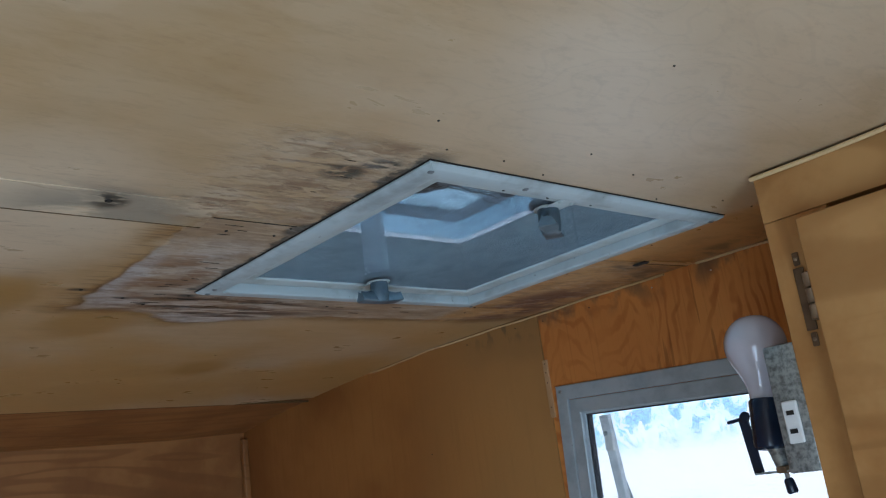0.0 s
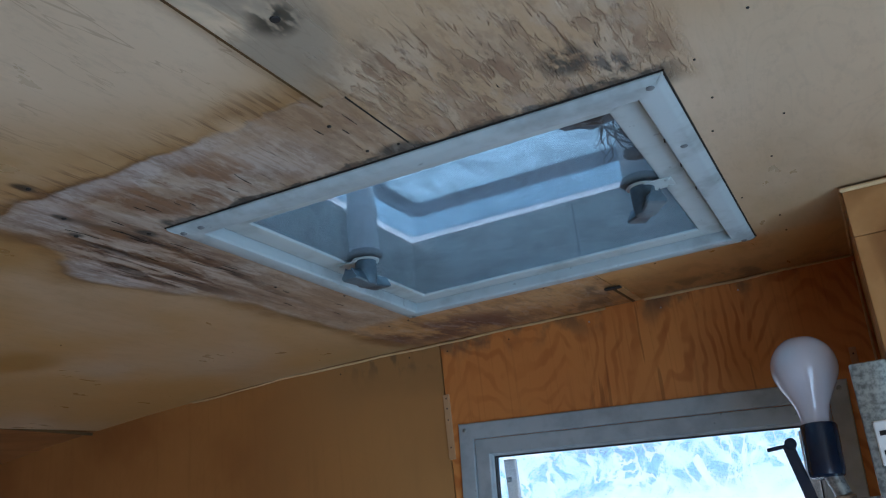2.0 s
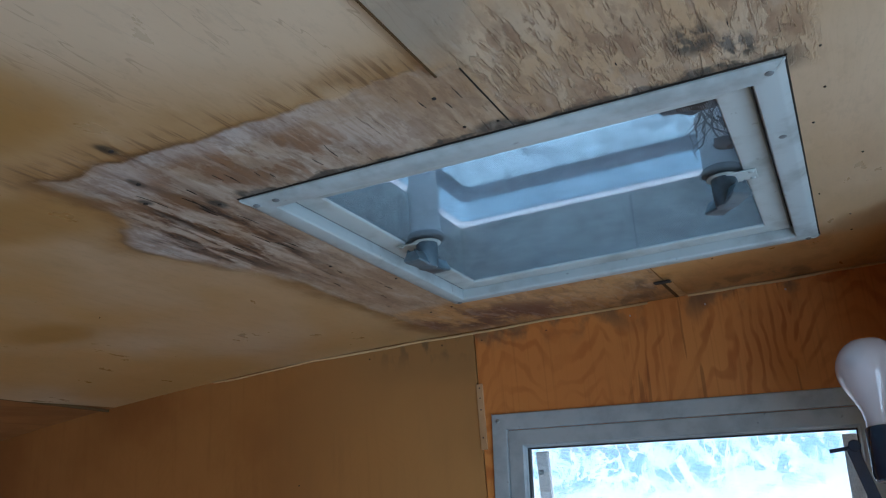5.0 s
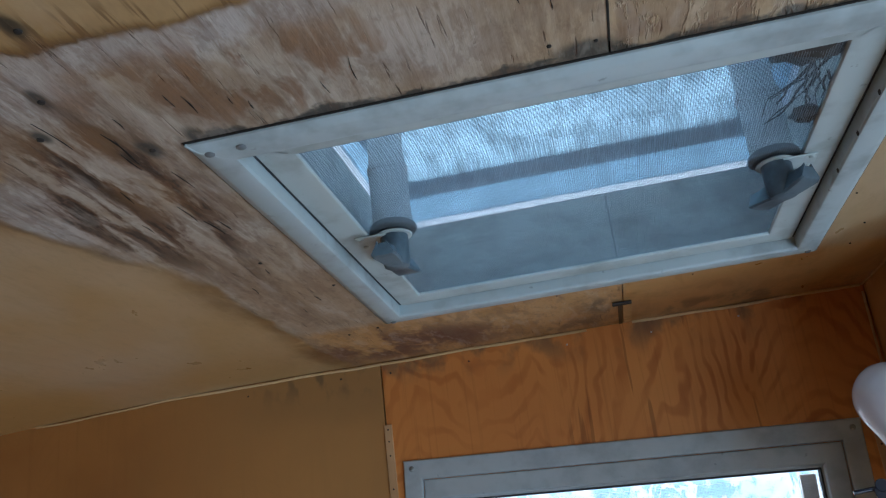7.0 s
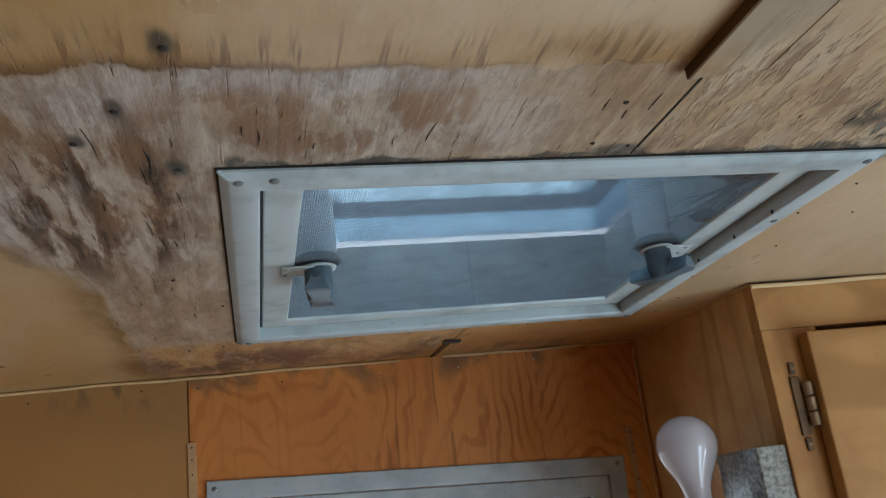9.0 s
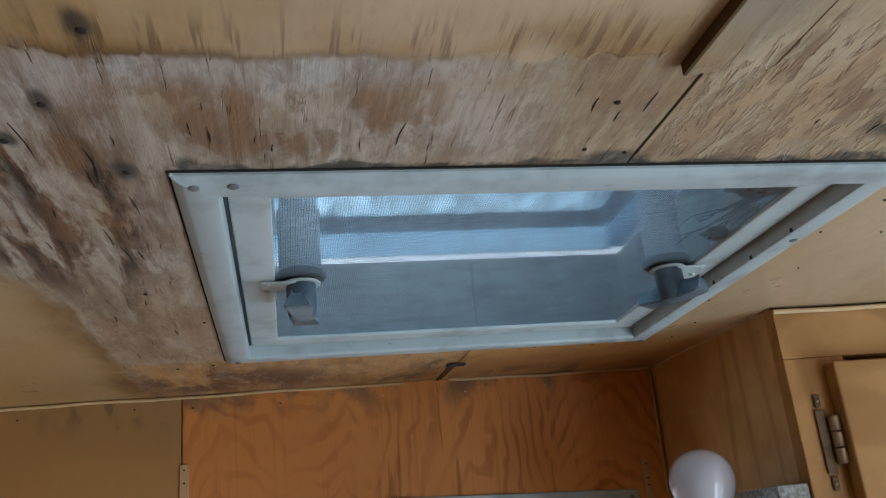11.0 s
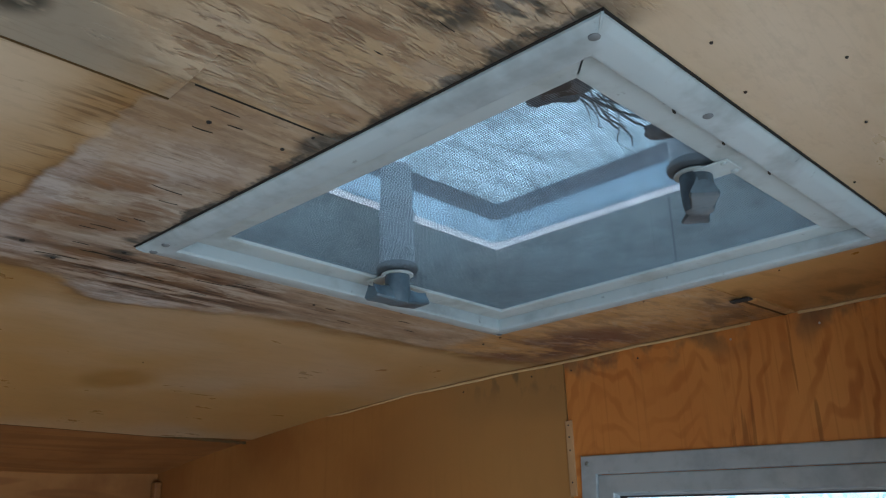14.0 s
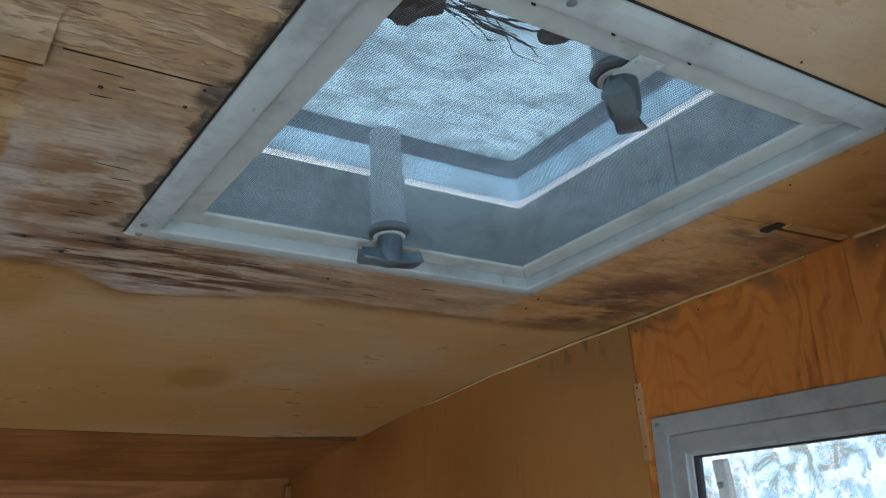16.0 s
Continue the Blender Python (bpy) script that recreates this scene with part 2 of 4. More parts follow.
    line_side = times(n, n.step(off, -0.010, -0.002), n.step(x, 0.02, 0.0), n.step(py, -0.115, -0.104), n.step(y, 0.30, 0.0))
    tide_line = n.m("MAXIMUM", line_front, line_side)
    color = n.mix(times(n, tide_line, 0.90, n.step(cloud, 0.28, 0.46)), color, (0.16, 0.085, 0.030))
    drip = n.noise(n.place(230, 14, 5, (1, 6, 0)), 1.0, 2.0, 0.6)
    fringe = times(n, n.step(drip, 0.52, 0.62), n.step(py, -0.142, -0.112), n.step(py, -0.094, -0.104), n.step(px, -0.13, -0.08), n.step(px, 0.25, 0.22))
    color = n.mix(n.m("MULTIPLY", fringe, 0.80), color, (0.17, 0.090, 0.035))
    # bleached, greyed and browned veneer inside it
    pale = n.mix(n.step(soft, 0.38, 0.62), (0.50, 0.425, 0.340), (0.395, 0.290, 0.190))
    block = n.noise(n.place(34, 4.5, 1, (9, 0, 0)), 1.0, 2.0, 0.5, 0.25)
    pale = n.mix(n.m("MULTIPLY", n.step(block, 0.50, 0.56), 0.42), pale, (0.30, 0.200, 0.130))
    beside = n.step(x, 0.03, -0.015)
    lav = n.m("MAXIMUM", n.near(px, py, 0.05, -0.093, 0.14, 0.022), n.near(px, py, 0.155, -0.045, 0.055, 0.050))
    lav = n.m("MAXIMUM", lav, n.near(px, py, -0.050, -0.075, 0.050, 0.035))
    lav = n.m("MAXIMUM", lav, n.near(px, py, -0.122, 0.055, 0.034, 0.075))
    pale = n.mix(n.m("MULTIPLY", lav, 0.75), pale, (0.515, 0.465, 0.425))
    rust = n.noise(n.place(1.7, 0.75, 1, (11, 3, 0)), 26.0, 4.0, 0.60, 0.5)
    rusty = n.m("ADD", 0.22, n.m("MULTIPLY", n.near(px, py, 0.055, -0.048, 0.13, 0.050), 0.62))
    pale = n.mix(n.m("MULTIPLY", n.step(rust, 0.49, 0.58), rusty), pale, (0.215, 0.105, 0.044))
    pale = n.mix(times(n, n.step(rust, 0.58, 0.66), n.near(px, py, 0.055, -0.045, 0.14, 0.055), 0.35), pale, (0.33, 0.155, 0.048))
    streak = n.noise(n.place(48, 9.0, 1, (3, 7, 0)), 1.0, 5.0, 0.66, 0.35)
    rotten = n.m("MAXIMUM", n.near(px, y, -0.066, 0.055, 0.074, 0.175), n.m("MULTIPLY", n.near(px, y, -0.055, 0.28, 0.05, 0.16), 0.45))
    pale = n.mix(times(n, n.step(streak, 0.45, 0.53), beside, rotten, 1.0), pale, (0.120, 0.055, 0.024))
    pale = n.mix(times(n, n.step(streak, 0.535, 0.58), beside, rotten, 1.0), pale, (0.034, 0.018, 0.010))
    pale = n.mix(times(n, n.step(streak, 0.45, 0.38), beside, rotten, 0.42), pale, (0.50, 0.405, 0.310))
    vein = n.noise(n.place(95, 8.0, 1, (6, 6, 0)), 1.0, 5.0, 0.68, 0.3)
    pale = n.mix(n.m("MULTIPLY", n.step(vein, 0.52, 0.62), 0.46), pale, (0.205, 0.130, 0.078))
    pale = n.mix(n.m("MULTIPLY", n.step(vein, 0.46, 0.36), 0.30), pale, (0.55, 0.465, 0.375))
    bronze = n.m("MAXIMUM", n.near(px, y, -0.055, 0.058, 0.026, 0.050), n.near(px, y, -0.088, -0.035, 0.024, 0.040))
    bronze = n.m("MAXIMUM", bronze, n.near(px, y, -0.050, -0.022, 0.020, 0.032))
    pale = n.mix(times(n, bronze, n.step(streak, 0.40, 0.52), 0.85), pale, (0.195, 0.095, 0.034))
    tan = times(n, n.step(y, 0.15, 0.30), n.step(x, 0.02, 0.0))
    pale = n.mix(n.m("MULTIPLY", tan, 0.55), pale, (0.40, 0.255, 0.135))
    pale = n.mix(n.m("MULTIPLY", n.step(fibre, 0.50, 0.70), 0.20), pale, (0.24, 0.165, 0.115))
    damp = n.m("MULTIPLY", n.near(px, py, 0.02, -0.025, 0.16, 0.045), n.step(soft, 0.40, 0.60))
    pale = n.mix(n.m("MULTIPLY", damp, 0.40), pale, (0.17, 0.105, 0.060))
    color = n.mix(n.m("MULTIPLY", wet, n.m("SUBTRACT", 0.96, n.m("MULTIPLY", n.step(px, 0.08, 0.20), 0.36))), color, pale)
    # the second sheet: torn face veneer, cream flakes over browned wood
    right = times(n, n.step(py, -0.165, -0.110), n.step(x, 0.234, 0.240), n.step(px, 0.44, 0.41), n.step(y, 0.03, 0.0))
    flake = n.noise(n.place(150, 34, 5, (5, 0, 0)), 1.0, 4.0, 0.66, 0.3)
    patch = n.noise(n.place(1.2, 0.8, 1, (3, 2, 0)), 26.0, 3.0, 0.6)
    cut = n.m("ADD", flake, n.m("ADD", n.m("MULTIPLY", n.m("SUBTRACT", patch, 0.5), 0.30), n.m("MULTIPLY", n.m("ADD", y, 0.055), 0.9)))
    bare = n.step(cut, 0.47, 0.56)
    worn = n.mix(n.step(soft, 0.38, 0.62), (0.52, 0.395, 0.258), (0.47, 0.325, 0.180))
    worn = n.mix(n.m("MULTIPLY", bare, 0.62), worn, (0.33, 0.220, 0.128))
    worn = n.mix(times(n, bare, n.step(patch, 0.52, 0.64), 0.55), worn, (0.20, 0.105, 0.055))
    color = n.mix(n.m("MULTIPLY", right, 0.9), color, worn)
    grey = times(n, n.near(px, py, 0.240, -0.185, 0.060, 0.110), n.step(x, 0.2195, 0.2220))
    color = n.mix(times(n, grey, 0.8, n.step(soft, 0.26, 0.50)), color, (0.25, 0.215, 0.165))
    # between the vent and the wall: orange, with red-brown rot in the corner
    back = times(n, n.step(y, 0.40, 0.43), n.step(x, -0.12, -0.06))
    color = n.mix(n.m("MULTIPLY", back, 0.75), color, (0.52, 0.255, 0.056))
    color = n.mix(times(n, back, n.step(soft, 0.48, 0.62), 0.5), color, (0.33, 0.150, 0.036))
    red = n.m("MULTIPLY", n.near(px, y, 0.00, 0.530, 0.16, 0.105), n.step(mottle, 0.40, 0.54))
    color = n.mix(n.m("MULTIPLY", red, 0.90), color, (0.120, 0.040, 0.018))
    # darker blotches round the seam and along the wall
    dark_blotch = times(n, n.m("MAXIMUM", n.near(px, y, 0.235, 0.50, 0.07, 0.07), n.near(px, y, 0.32, 0.575, 0.30, 0.050)), n.step(mottle, 0.44, 0.6))
    color = n.mix(n.m("MULTIPLY", dark_blotch, 0.75), color, (0.09, 0.055, 0.028))
    # black mould: along the frame's edge, on the torn sheet and round the nails
    qx = n.m("ADD", x, n.m("MULTIPLY", n.m("SUBTRACT", wave, 0.5), 0.018))
    qy = n.m("ADD", y, n.m("MULTIPLY", n.m("SUBTRACT", soft, 0.5), 0.022))
    edge_rag = n.noise(n.place(1, 1, 1, (0, 3, 0)), 30.0, 4.0, 0.65)
    line = times(n, n.step(n.m("ADD", y, n.m("MULTIPLY", n.m("SUBTRACT", edge_rag, 0.5), 0.05)), -0.008, -0.001), n.step(x, -0.005, 0.01), n.step(x, 0.43, 0.40), n.step(y, 0.03, 0.01))
    sprig = n.noise(n.place(1.5, 0.6, 1, (2, 8, 0)), 60.0, 3.0, 0.6)
    bloom = n.m("MAXIMUM", n.near(qx, qy, 0.362, -0.046, 0.022, 0.026), n.near(qx, qy, 0.385, -0.030, 0.018, 0.022))
    bloom = n.m("MULTIPLY", n.m("MAXIMUM", bloom, n.near(qx, qy, 0.25, -0.187, 0.018, 0.022)), n.step(sprig, 0.42, 0.54))
    halos = n.near(qx, qy, 0.222, -0.005, 0.026, 0.014)
    for cx, cy, r in ((-0.019, 0.000, 0.021), (-0.015, -0.119, 0.018), (-0.041, -0.069, 0.016), (-0.063, -0.037, 0.014), (0.010, -0.004, 0.020)):
        halos = n.m("MAXIMUM", halos, n.near(qx, qy, cx, cy, r * 0.38, r * 0.80))
    mould = n.m("MAXIMUM", n.m("MAXIMUM", n.m("MULTIPLY", line, 0.9), n.m("MULTIPLY", bloom, 0.9)), n.m("MULTIPLY", halos, 0.88))
    color = n.mix(mould, color, (0.032, 0.033, 0.027))
    # fine grime over everything, stronger where the wood is torn
    grit = n.noise(n.place(1.6, 0.55, 1, (4, 9, 0)), 95.0, 4.0, 0.7)
    coarse = n.noise(n.place(1.8, 0.6, 1, (9, 4, 0)), 34.0, 4.0, 0.65, 0.4)
    spoiled = n.m("MAXIMUM", wet, n.m("MAXIMUM", n.m("MULTIPLY", halo, 0.7), n.m("MULTIPLY", right, 0.8)))
    color = n.mix(n.m("MULTIPLY", n.step(grit, 0.50, 0.66), n.m("ADD", 0.10, n.m("MULTIPLY", spoiled, 0.24))), color, (0.15, 0.085, 0.042))
    color = n.mix(times(n, n.step(coarse, 0.52, 0.60), spoiled, 0.36), color, (0.19, 0.110, 0.062))
    color = n.mix(times(n, n.step(coarse, 0.46, 0.34), spoiled, 0.22), color, (0.56, 0.480, 0.405))
    # torn fibres: short dark strokes in and round the wet wood
    torn = n.m("MAXIMUM", wet, n.m("MAXIMUM", n.m("MULTIPLY", halo, 0.5), n.m("MULTIPLY", right, 0.8)))
    stroke = times(n, n.step(thread, 0.635, 0.70), torn, n.step(soft, 0.40, 0.56))
    color = n.mix(n.m("MULTIPLY", stroke, 0.50), color, (0.10, 0.055, 0.032))
    relief = n.m("ADD", n.m("MULTIPLY", coarse, 0.7), n.m("MULTIPLY", grit, 0.3))
    height = n.m("SUBTRACT", n.m("MULTIPLY", n.m("ADD", n.m("MULTIPLY", fibre, 0.6), relief), n.m("ADD", 0.05, torn)), n.m("ADD", n.m("MULTIPLY", stroke, 0.9), n.m("ADD", n.m("MULTIPLY", wet, 0.9), times(n, bare, right, 0.7))))
    rough = n.m("ADD", 0.24, n.m("ADD", n.m("MULTIPLY", torn, 0.42), n.m("MULTIPLY", mottle, 0.10)))
    return n.done(color, rough, height, 0.8, 0.0016, specular=0.62)


def painted_metal(name, tone, grime, rough=0.45, metal=0.0):
    n = Nodes(name)
    smear = n.noise(n.place(1, 1, 1), 24.0, 4.0, 0.6)
    speck = n.noise(n.place(1, 1, 1), 110.0, 3.0, 0.6)
    color = n.mix(n.step(smear, 0.42, 0.72), tone, grime)
    color = n.mix(n.m("MULTIPLY", n.step(speck, 0.68, 0.76), 0.5), color, tuple(v * 0.45 for v in grime))
    return n.done(color, n.m("ADD", rough, n.m("MULTIPLY", smear, 0.2)), speck, 0.10, 0.0004, metal=metal)


def plain(name, tone, rough, metal=0.0, vary=0.25, scale=30.0):
    n = Nodes(name)
    mark = n.noise(n.place(), scale, 4.0, 0.6)
    color = n.mix(n.step(mark, 0.35, 0.7), tone, tuple(v * (1 - vary) for v in tone))
    return n.done(color, rough, mark, 0.08, 0.0004, metal=metal)


def translucent(name, tone, share, vary=0.74):
    """Milky plastic that lets light through."""
    n = Nodes(name)
    smear = n.noise(n.place(2.2, 0.9, 1), 26.0, 5.0, 0.70, 0.5)
    color = n.mix(n.step(smear, 0.36, 0.70), tone, tuple(v * vary for v in tone))
    n.done(color, 0.35, smear, 0.1, 0.0006)
    through_it = n.put("ShaderNodeBsdfTranslucent", Color=color)
    mixed = n.put("ShaderNodeMixShader", Fac=share)
    n.tree.links.new(n.bsdf.outputs[0], mixed.inputs[1])
    n.tree.links.new(through_it.outputs[0], mixed.inputs[2])
    n.tree.links.new(mixed.outputs[0], n.out.inputs["Surface"])
    return n.mat


def clear_glass():
    n = Nodes("window_glass")
    n.done((1.0, 1.0, 1.0), 0.0)
    n.bsdf.inputs["Transmission Weight"].default_value = 1.0
    n.bsdf.inputs["IOR"].default_value = 1.05
    return n.mat


def outdoors():
    """Bright, washed-out trees and sky beyond the window, their brightness put in as glow."""
    n = Nodes("distance")
    x, y, z = n.xyz()
    leaf = n.noise(n.place(1, 1, 1), 3.6, 6.0, 0.62, 0.8)
    branch = n.m("ABSOLUTE", n.m("SUBTRACT", n.noise(n.place(1.0, 1, 0.7, (3, 0, 1)), 2.2, 5.0, 0.6, 0.7), 0.5))
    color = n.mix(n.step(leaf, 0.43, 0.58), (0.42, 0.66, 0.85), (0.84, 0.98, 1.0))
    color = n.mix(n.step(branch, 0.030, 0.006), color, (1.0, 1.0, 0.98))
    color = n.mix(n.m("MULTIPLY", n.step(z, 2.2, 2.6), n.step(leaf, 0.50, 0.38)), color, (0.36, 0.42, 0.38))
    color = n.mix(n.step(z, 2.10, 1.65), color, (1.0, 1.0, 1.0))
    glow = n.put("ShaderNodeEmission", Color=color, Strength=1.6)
    n.tree.links.new(glow.outputs[0], n.out.inputs["Surface"])
    return n.mat


CEILING = ceiling_wood()
BIRCH_X = birch("birch_cabinet", "x", (0.46, 0.248, 0.082), (0.34, 0.155, 0.042))
BIRCH_Z = birch("birch_panel", "z", (0.62, 0.385, 0.160), (0.45, 0.245, 0.082))
BIRCH_FACE = birch("birch_face_frame", "z", (0.45, 0.232, 0.072), (0.33, 0.148, 0.039))
FIR = fir()
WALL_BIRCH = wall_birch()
BROWN = birch("brown_panelling", "y", (0.36, 0.160, 0.047), (0.25, 0.100, 0.027), 0.45)
PALE_STRIP = birch("pale_strip", "x", (0.62, 0.43, 0.22), (0.47, 0.29, 0.12))
NAIL_STRIP = birch("nail_strip_wood", "z", (0.50, 0.30, 0.145), (0.36, 0.20, 0.085))
DARK_EDGE = plain("dark_ply_edge", (0.10, 0.050, 0.010), 0.8)
VOID = plain("dark_gap", (0.018, 0.014, 0.010), 0.95)
FRAME = painted_metal("grey_white_enamel", (0.45, 0.515, 0.525), (0.31, 0.345, 0.345), 0.36)
SCREEN_FRAME = painted_metal("aged_white_enamel", (0.48, 0.535, 0.53), (0.35, 0.385, 0.37), 0.38)
LINER = painted_metal("dull_grey_liner", (0.50, 0.52, 0.495), (0.27, 0.275, 0.25), 0.26, 0.2)
WIRE = plain("wire_mesh", (0.22, 0.24, 0.26), 0.45, 0.5)
KNOB = painted_metal("worn_grey_knob", (0.120, 0.165, 0.195), (0.050, 0.068, 0.082), 0.34, 0.15)
BRASS = painted_metal("worn_brass", (0.36, 0.26, 0.165), (0.16, 0.105, 0.06), 0.3, 0.6)
# one milky plastic in four tones: light and shade are put into the colour
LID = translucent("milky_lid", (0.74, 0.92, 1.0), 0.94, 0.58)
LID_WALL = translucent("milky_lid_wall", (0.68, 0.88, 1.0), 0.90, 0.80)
LIP_LIT = translucent("lit_lid_lip", (0.93, 0.98, 1.0), 0.96, 0.90)
LID_RIM_SHADED = translucent("shaded_lid_rim", (0.50, 0.58, 0.65), 0.34)
POST = translucent("milky_post", (0.90, 0.94, 0.97), 0.20, 0.86)
BOOT = painted_metal("dull_dark_boot", (0.20, 0.215, 0.22), (0.12, 0.125, 0.125), 0.6)
WHITE_SASH = painted_metal("weathered_white_sash", (0.74, 0.76, 0.76), (0.50, 0.53, 0.55), 0.5)
ALUMINIUM = painted_metal("grey_aluminium", (0.45, 0.50, 0.52), (0.35, 0.39, 0.41), 0.42, 0.35)
GASKET_AND_SHADE = plain("black_gasket_and_gap_shade", (0.02, 0.022, 0.026), 0.6)
STEEL = plain("galvanised_steel", (0.44, 0.48, 0.47), 0.32, 0.6, 0.62, 190.0)
HINGE = painted_metal("tarnished_hinge", (0.17, 0.105, 0.055), (0.075, 0.046, 0.026), 0.38, 0.55)
BAKELITE = plain("black_bakelite", (0.012, 0.020, 0.042), 0.26)
OUTLET = plain("cream_plastic", (0.74, 0.72, 0.68), 0.4, 0.0, 0.08)
BULB = translucent("frosted_bulb", (0.74, 0.715, 0.76), 0.30, 0.97)
BULB.node_tree.nodes["Principled BSDF"].inputs["Coat Weight"].default_value = 1.0
BULB.node_tree.nodes["Principled BSDF"].inputs["Coat Roughness"].default_value = 0.03
BULB.node_tree.nodes["Principled BSDF"].inputs["Roughness"].default_value = 0.08
RUST = plain("rusty_nail", (0.030, 0.024, 0.020), 0.8)
BRIGHT_NAIL = plain("bright_nail", (0.50, 0.47, 0.40), 0.4, 0.6)
TWIG = plain("dry_twig", (0.055, 0.042, 0.034), 0.9)
MUD = plain("dry_mud", (0.075, 0.062, 0.052), 0.95, 0.0, 0.5, 60.0)
FLOOR = plain("worn_vinyl", (0.30, 0.25, 0.19), 0.5)
ROOFING = plain("roof_skin", (0.60, 0.60, 0.58), 0.5)
# unseen ground, kept pale so that it throws light onto the ceiling
GROUND = plain("pale_ground_reflector", (0.50, 0.475, 0.43), 0.95)
GLASS = clear_glass()
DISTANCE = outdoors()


# ---- mesh helpers ----
def part(name, bm, material, parent=None, label=""):
    """Links a bmesh as one mesh object, under a thing or a part if one is given."""
    bmesh.ops.recalc_face_normals(bm, faces=bm.faces[:])
    mesh = bpy.data.meshes.new(name)
    bm.to_mesh(mesh)
    bm.free()
    mesh.materials.append(material)
    ob = new(name, mesh)
    ob.parent = parent
    if label:
        ob["label"] = label
    return ob


def smooth(ob, degrees=40):
    """Rounded shading but for edges sharper than so many degrees."""
    bm = bmesh.new()
    bm.from_mesh(ob.data)
    for f in bm.faces:
        f.smooth = True
    for e in bm.edges:
        e.smooth = len(e.link_faces) == 2 and e.calc_face_angle(0) < radians(degrees)
    bm.to_mesh(ob.data)
    bm.free()
    return ob


def empty(name, m=None):
    ob = new(name)
    if m is not None:
        ob.matrix_basis = m
    return ob


def box(bm, x0, x1, y0, y1, z0, z1, bevel=0.0):
    """Adds a box, with worn edges if bevel is given."""
    tmp = bmesh.new()
    bmesh.ops.create_cube(tmp, size=1.0, matrix=Matrix.Translation(((x0 + x1) / 2, (y0 + y1) / 2, (z0 + z1) / 2)) @ Matrix.Diagonal((x1 - x0, y1 - y0, z1 - z0, 1)))
    if bevel:
        bmesh.ops.bevel(tmp, geom=tmp.edges[:], offset=bevel, segments=2, profile=0.5, affect="EDGES")
    join(bm, tmp)
    return bm


def join(bm, tmp, m=None):
    """Moves tmp's mesh into bm."""
    if m is not None:
        bmesh.ops.transform(tmp, matrix=m, verts=tmp.verts[:])
    made = {v: bm.verts.new(v.co) for v in tmp.verts}
    for f in tmp.faces:
        bm.faces.new([made[v] for v in f.verts])
    tmp.free()
    return bm


def boxed(x0, x1, y0, y1, z0, z1, bevel=0.0):
    return box(bmesh.new(), x0, x1, y0, y1, z0, z1, bevel)


def lathe(profile, segments=32):
    """A body turned about z from (radius, height) rows; it is closed at the ends."""
    bm = bmesh.new()
    rings = []
    for r, z in profile:
        rings.append([bm.verts.new((r * math.cos(2 * math.pi * k / segments), r * math.sin(2 * math.pi * k / segments), z)) for k in range(segments)])
    for a, b in zip(rings, rings[1:]):
        for k in range(segments):
            bm.faces.new((a[k], a[(k + 1) % segments], b[(k + 1) % segments], b[k]))
    bm.faces.new(rings[0][::-1])
    bm.faces.new(rings[-1])
    return bm


def rail(profile, wide, high):
    """One mitred rail of a rectangular frame, along x at y = 0; profile: rows of inward distance and z."""
    bm = bmesh.new()
    ends = [[bm.verts.new((u if side == 0 else wide - u, u, z)) for u, z in profile] for side in (0, 1)]
    count = len(profile)
    for k in range(count):
        bm.faces.new((ends[0][k], ends[0][(k + 1) % count], ends[1][(k + 1) % count], ends[1][k]))
    bm.faces.new(ends[0][::-1])
    bm.faces.new(ends[1])
    return bm


def frame_of_rails(name, profile, wide, high, material, parent, gap=0.0004):
    """Four mitred rails round a rectangle whose corner is at 0, 0."""
    turns = ((0, 0, 0, wide), (wide, 0, 90, high), (wide, high, 180, wide), (0, high, 270, high))
    out = []
    for x, y, turn, long in turns:
        bm = rail(profile, long, high)
        bmesh.ops.transform(bm, matrix=pose(x, y, 0, 0, 0, turn) @ Matrix.Translation((0, gap, 0)), verts=bm.verts[:])
        out.append(part(name, bm, material, parent))
    return out


def tube(points, radius, segments=8, taper=1.0):
    """A round bar along points."""
    bm = bmesh.new()
    points = [Vector(p) for p in points]
    rings = []
    for k, p in enumerate(points):
        ahead = (points[min(k + 1, len(points) - 1)] - points[max(k - 1, 0)]).normalized()
        turn = ahead.to_track_quat("Z", "Y").to_matrix()
        r = radius * (1 + (taper - 1) * k / max(len(points) - 1, 1))
        rings.append([bm.verts.new(p + turn @ Vector((r * math.cos(2 * math.pi * j / segments), r * math.sin(2 * math.pi * j / segments), 0))) for j in range(segments)])
    for a, b in zip(rings, rings[1:]):
        for j in range(segments):
            bm.faces.new((a[j], a[(j + 1) % segments], b[(j + 1) % segments], b[j]))
    bm.faces.new(rings[0][::-1])
    bm.faces.new(rings[-1])
    return bm


# ---- the shell of the camper ----
H, S = 1.900, 0.410
WALL_Y, FRONT_X, BACK_Y, REAR_X = 0.610, -1.050, -1.480, 1.550
SEAM, FAR_SEAM = 0.2335, -0.735


def ceiling_height(x, y):
    """Flat over the vent, sinking gently to the camper's front."""
    drop = 0.066 * max(0.0, -0.10 - x) ** 2
    lift = 0.008 * min(max((y - 0.42) / 0.18, 0.0), 1.0)
    return H + lift - drop


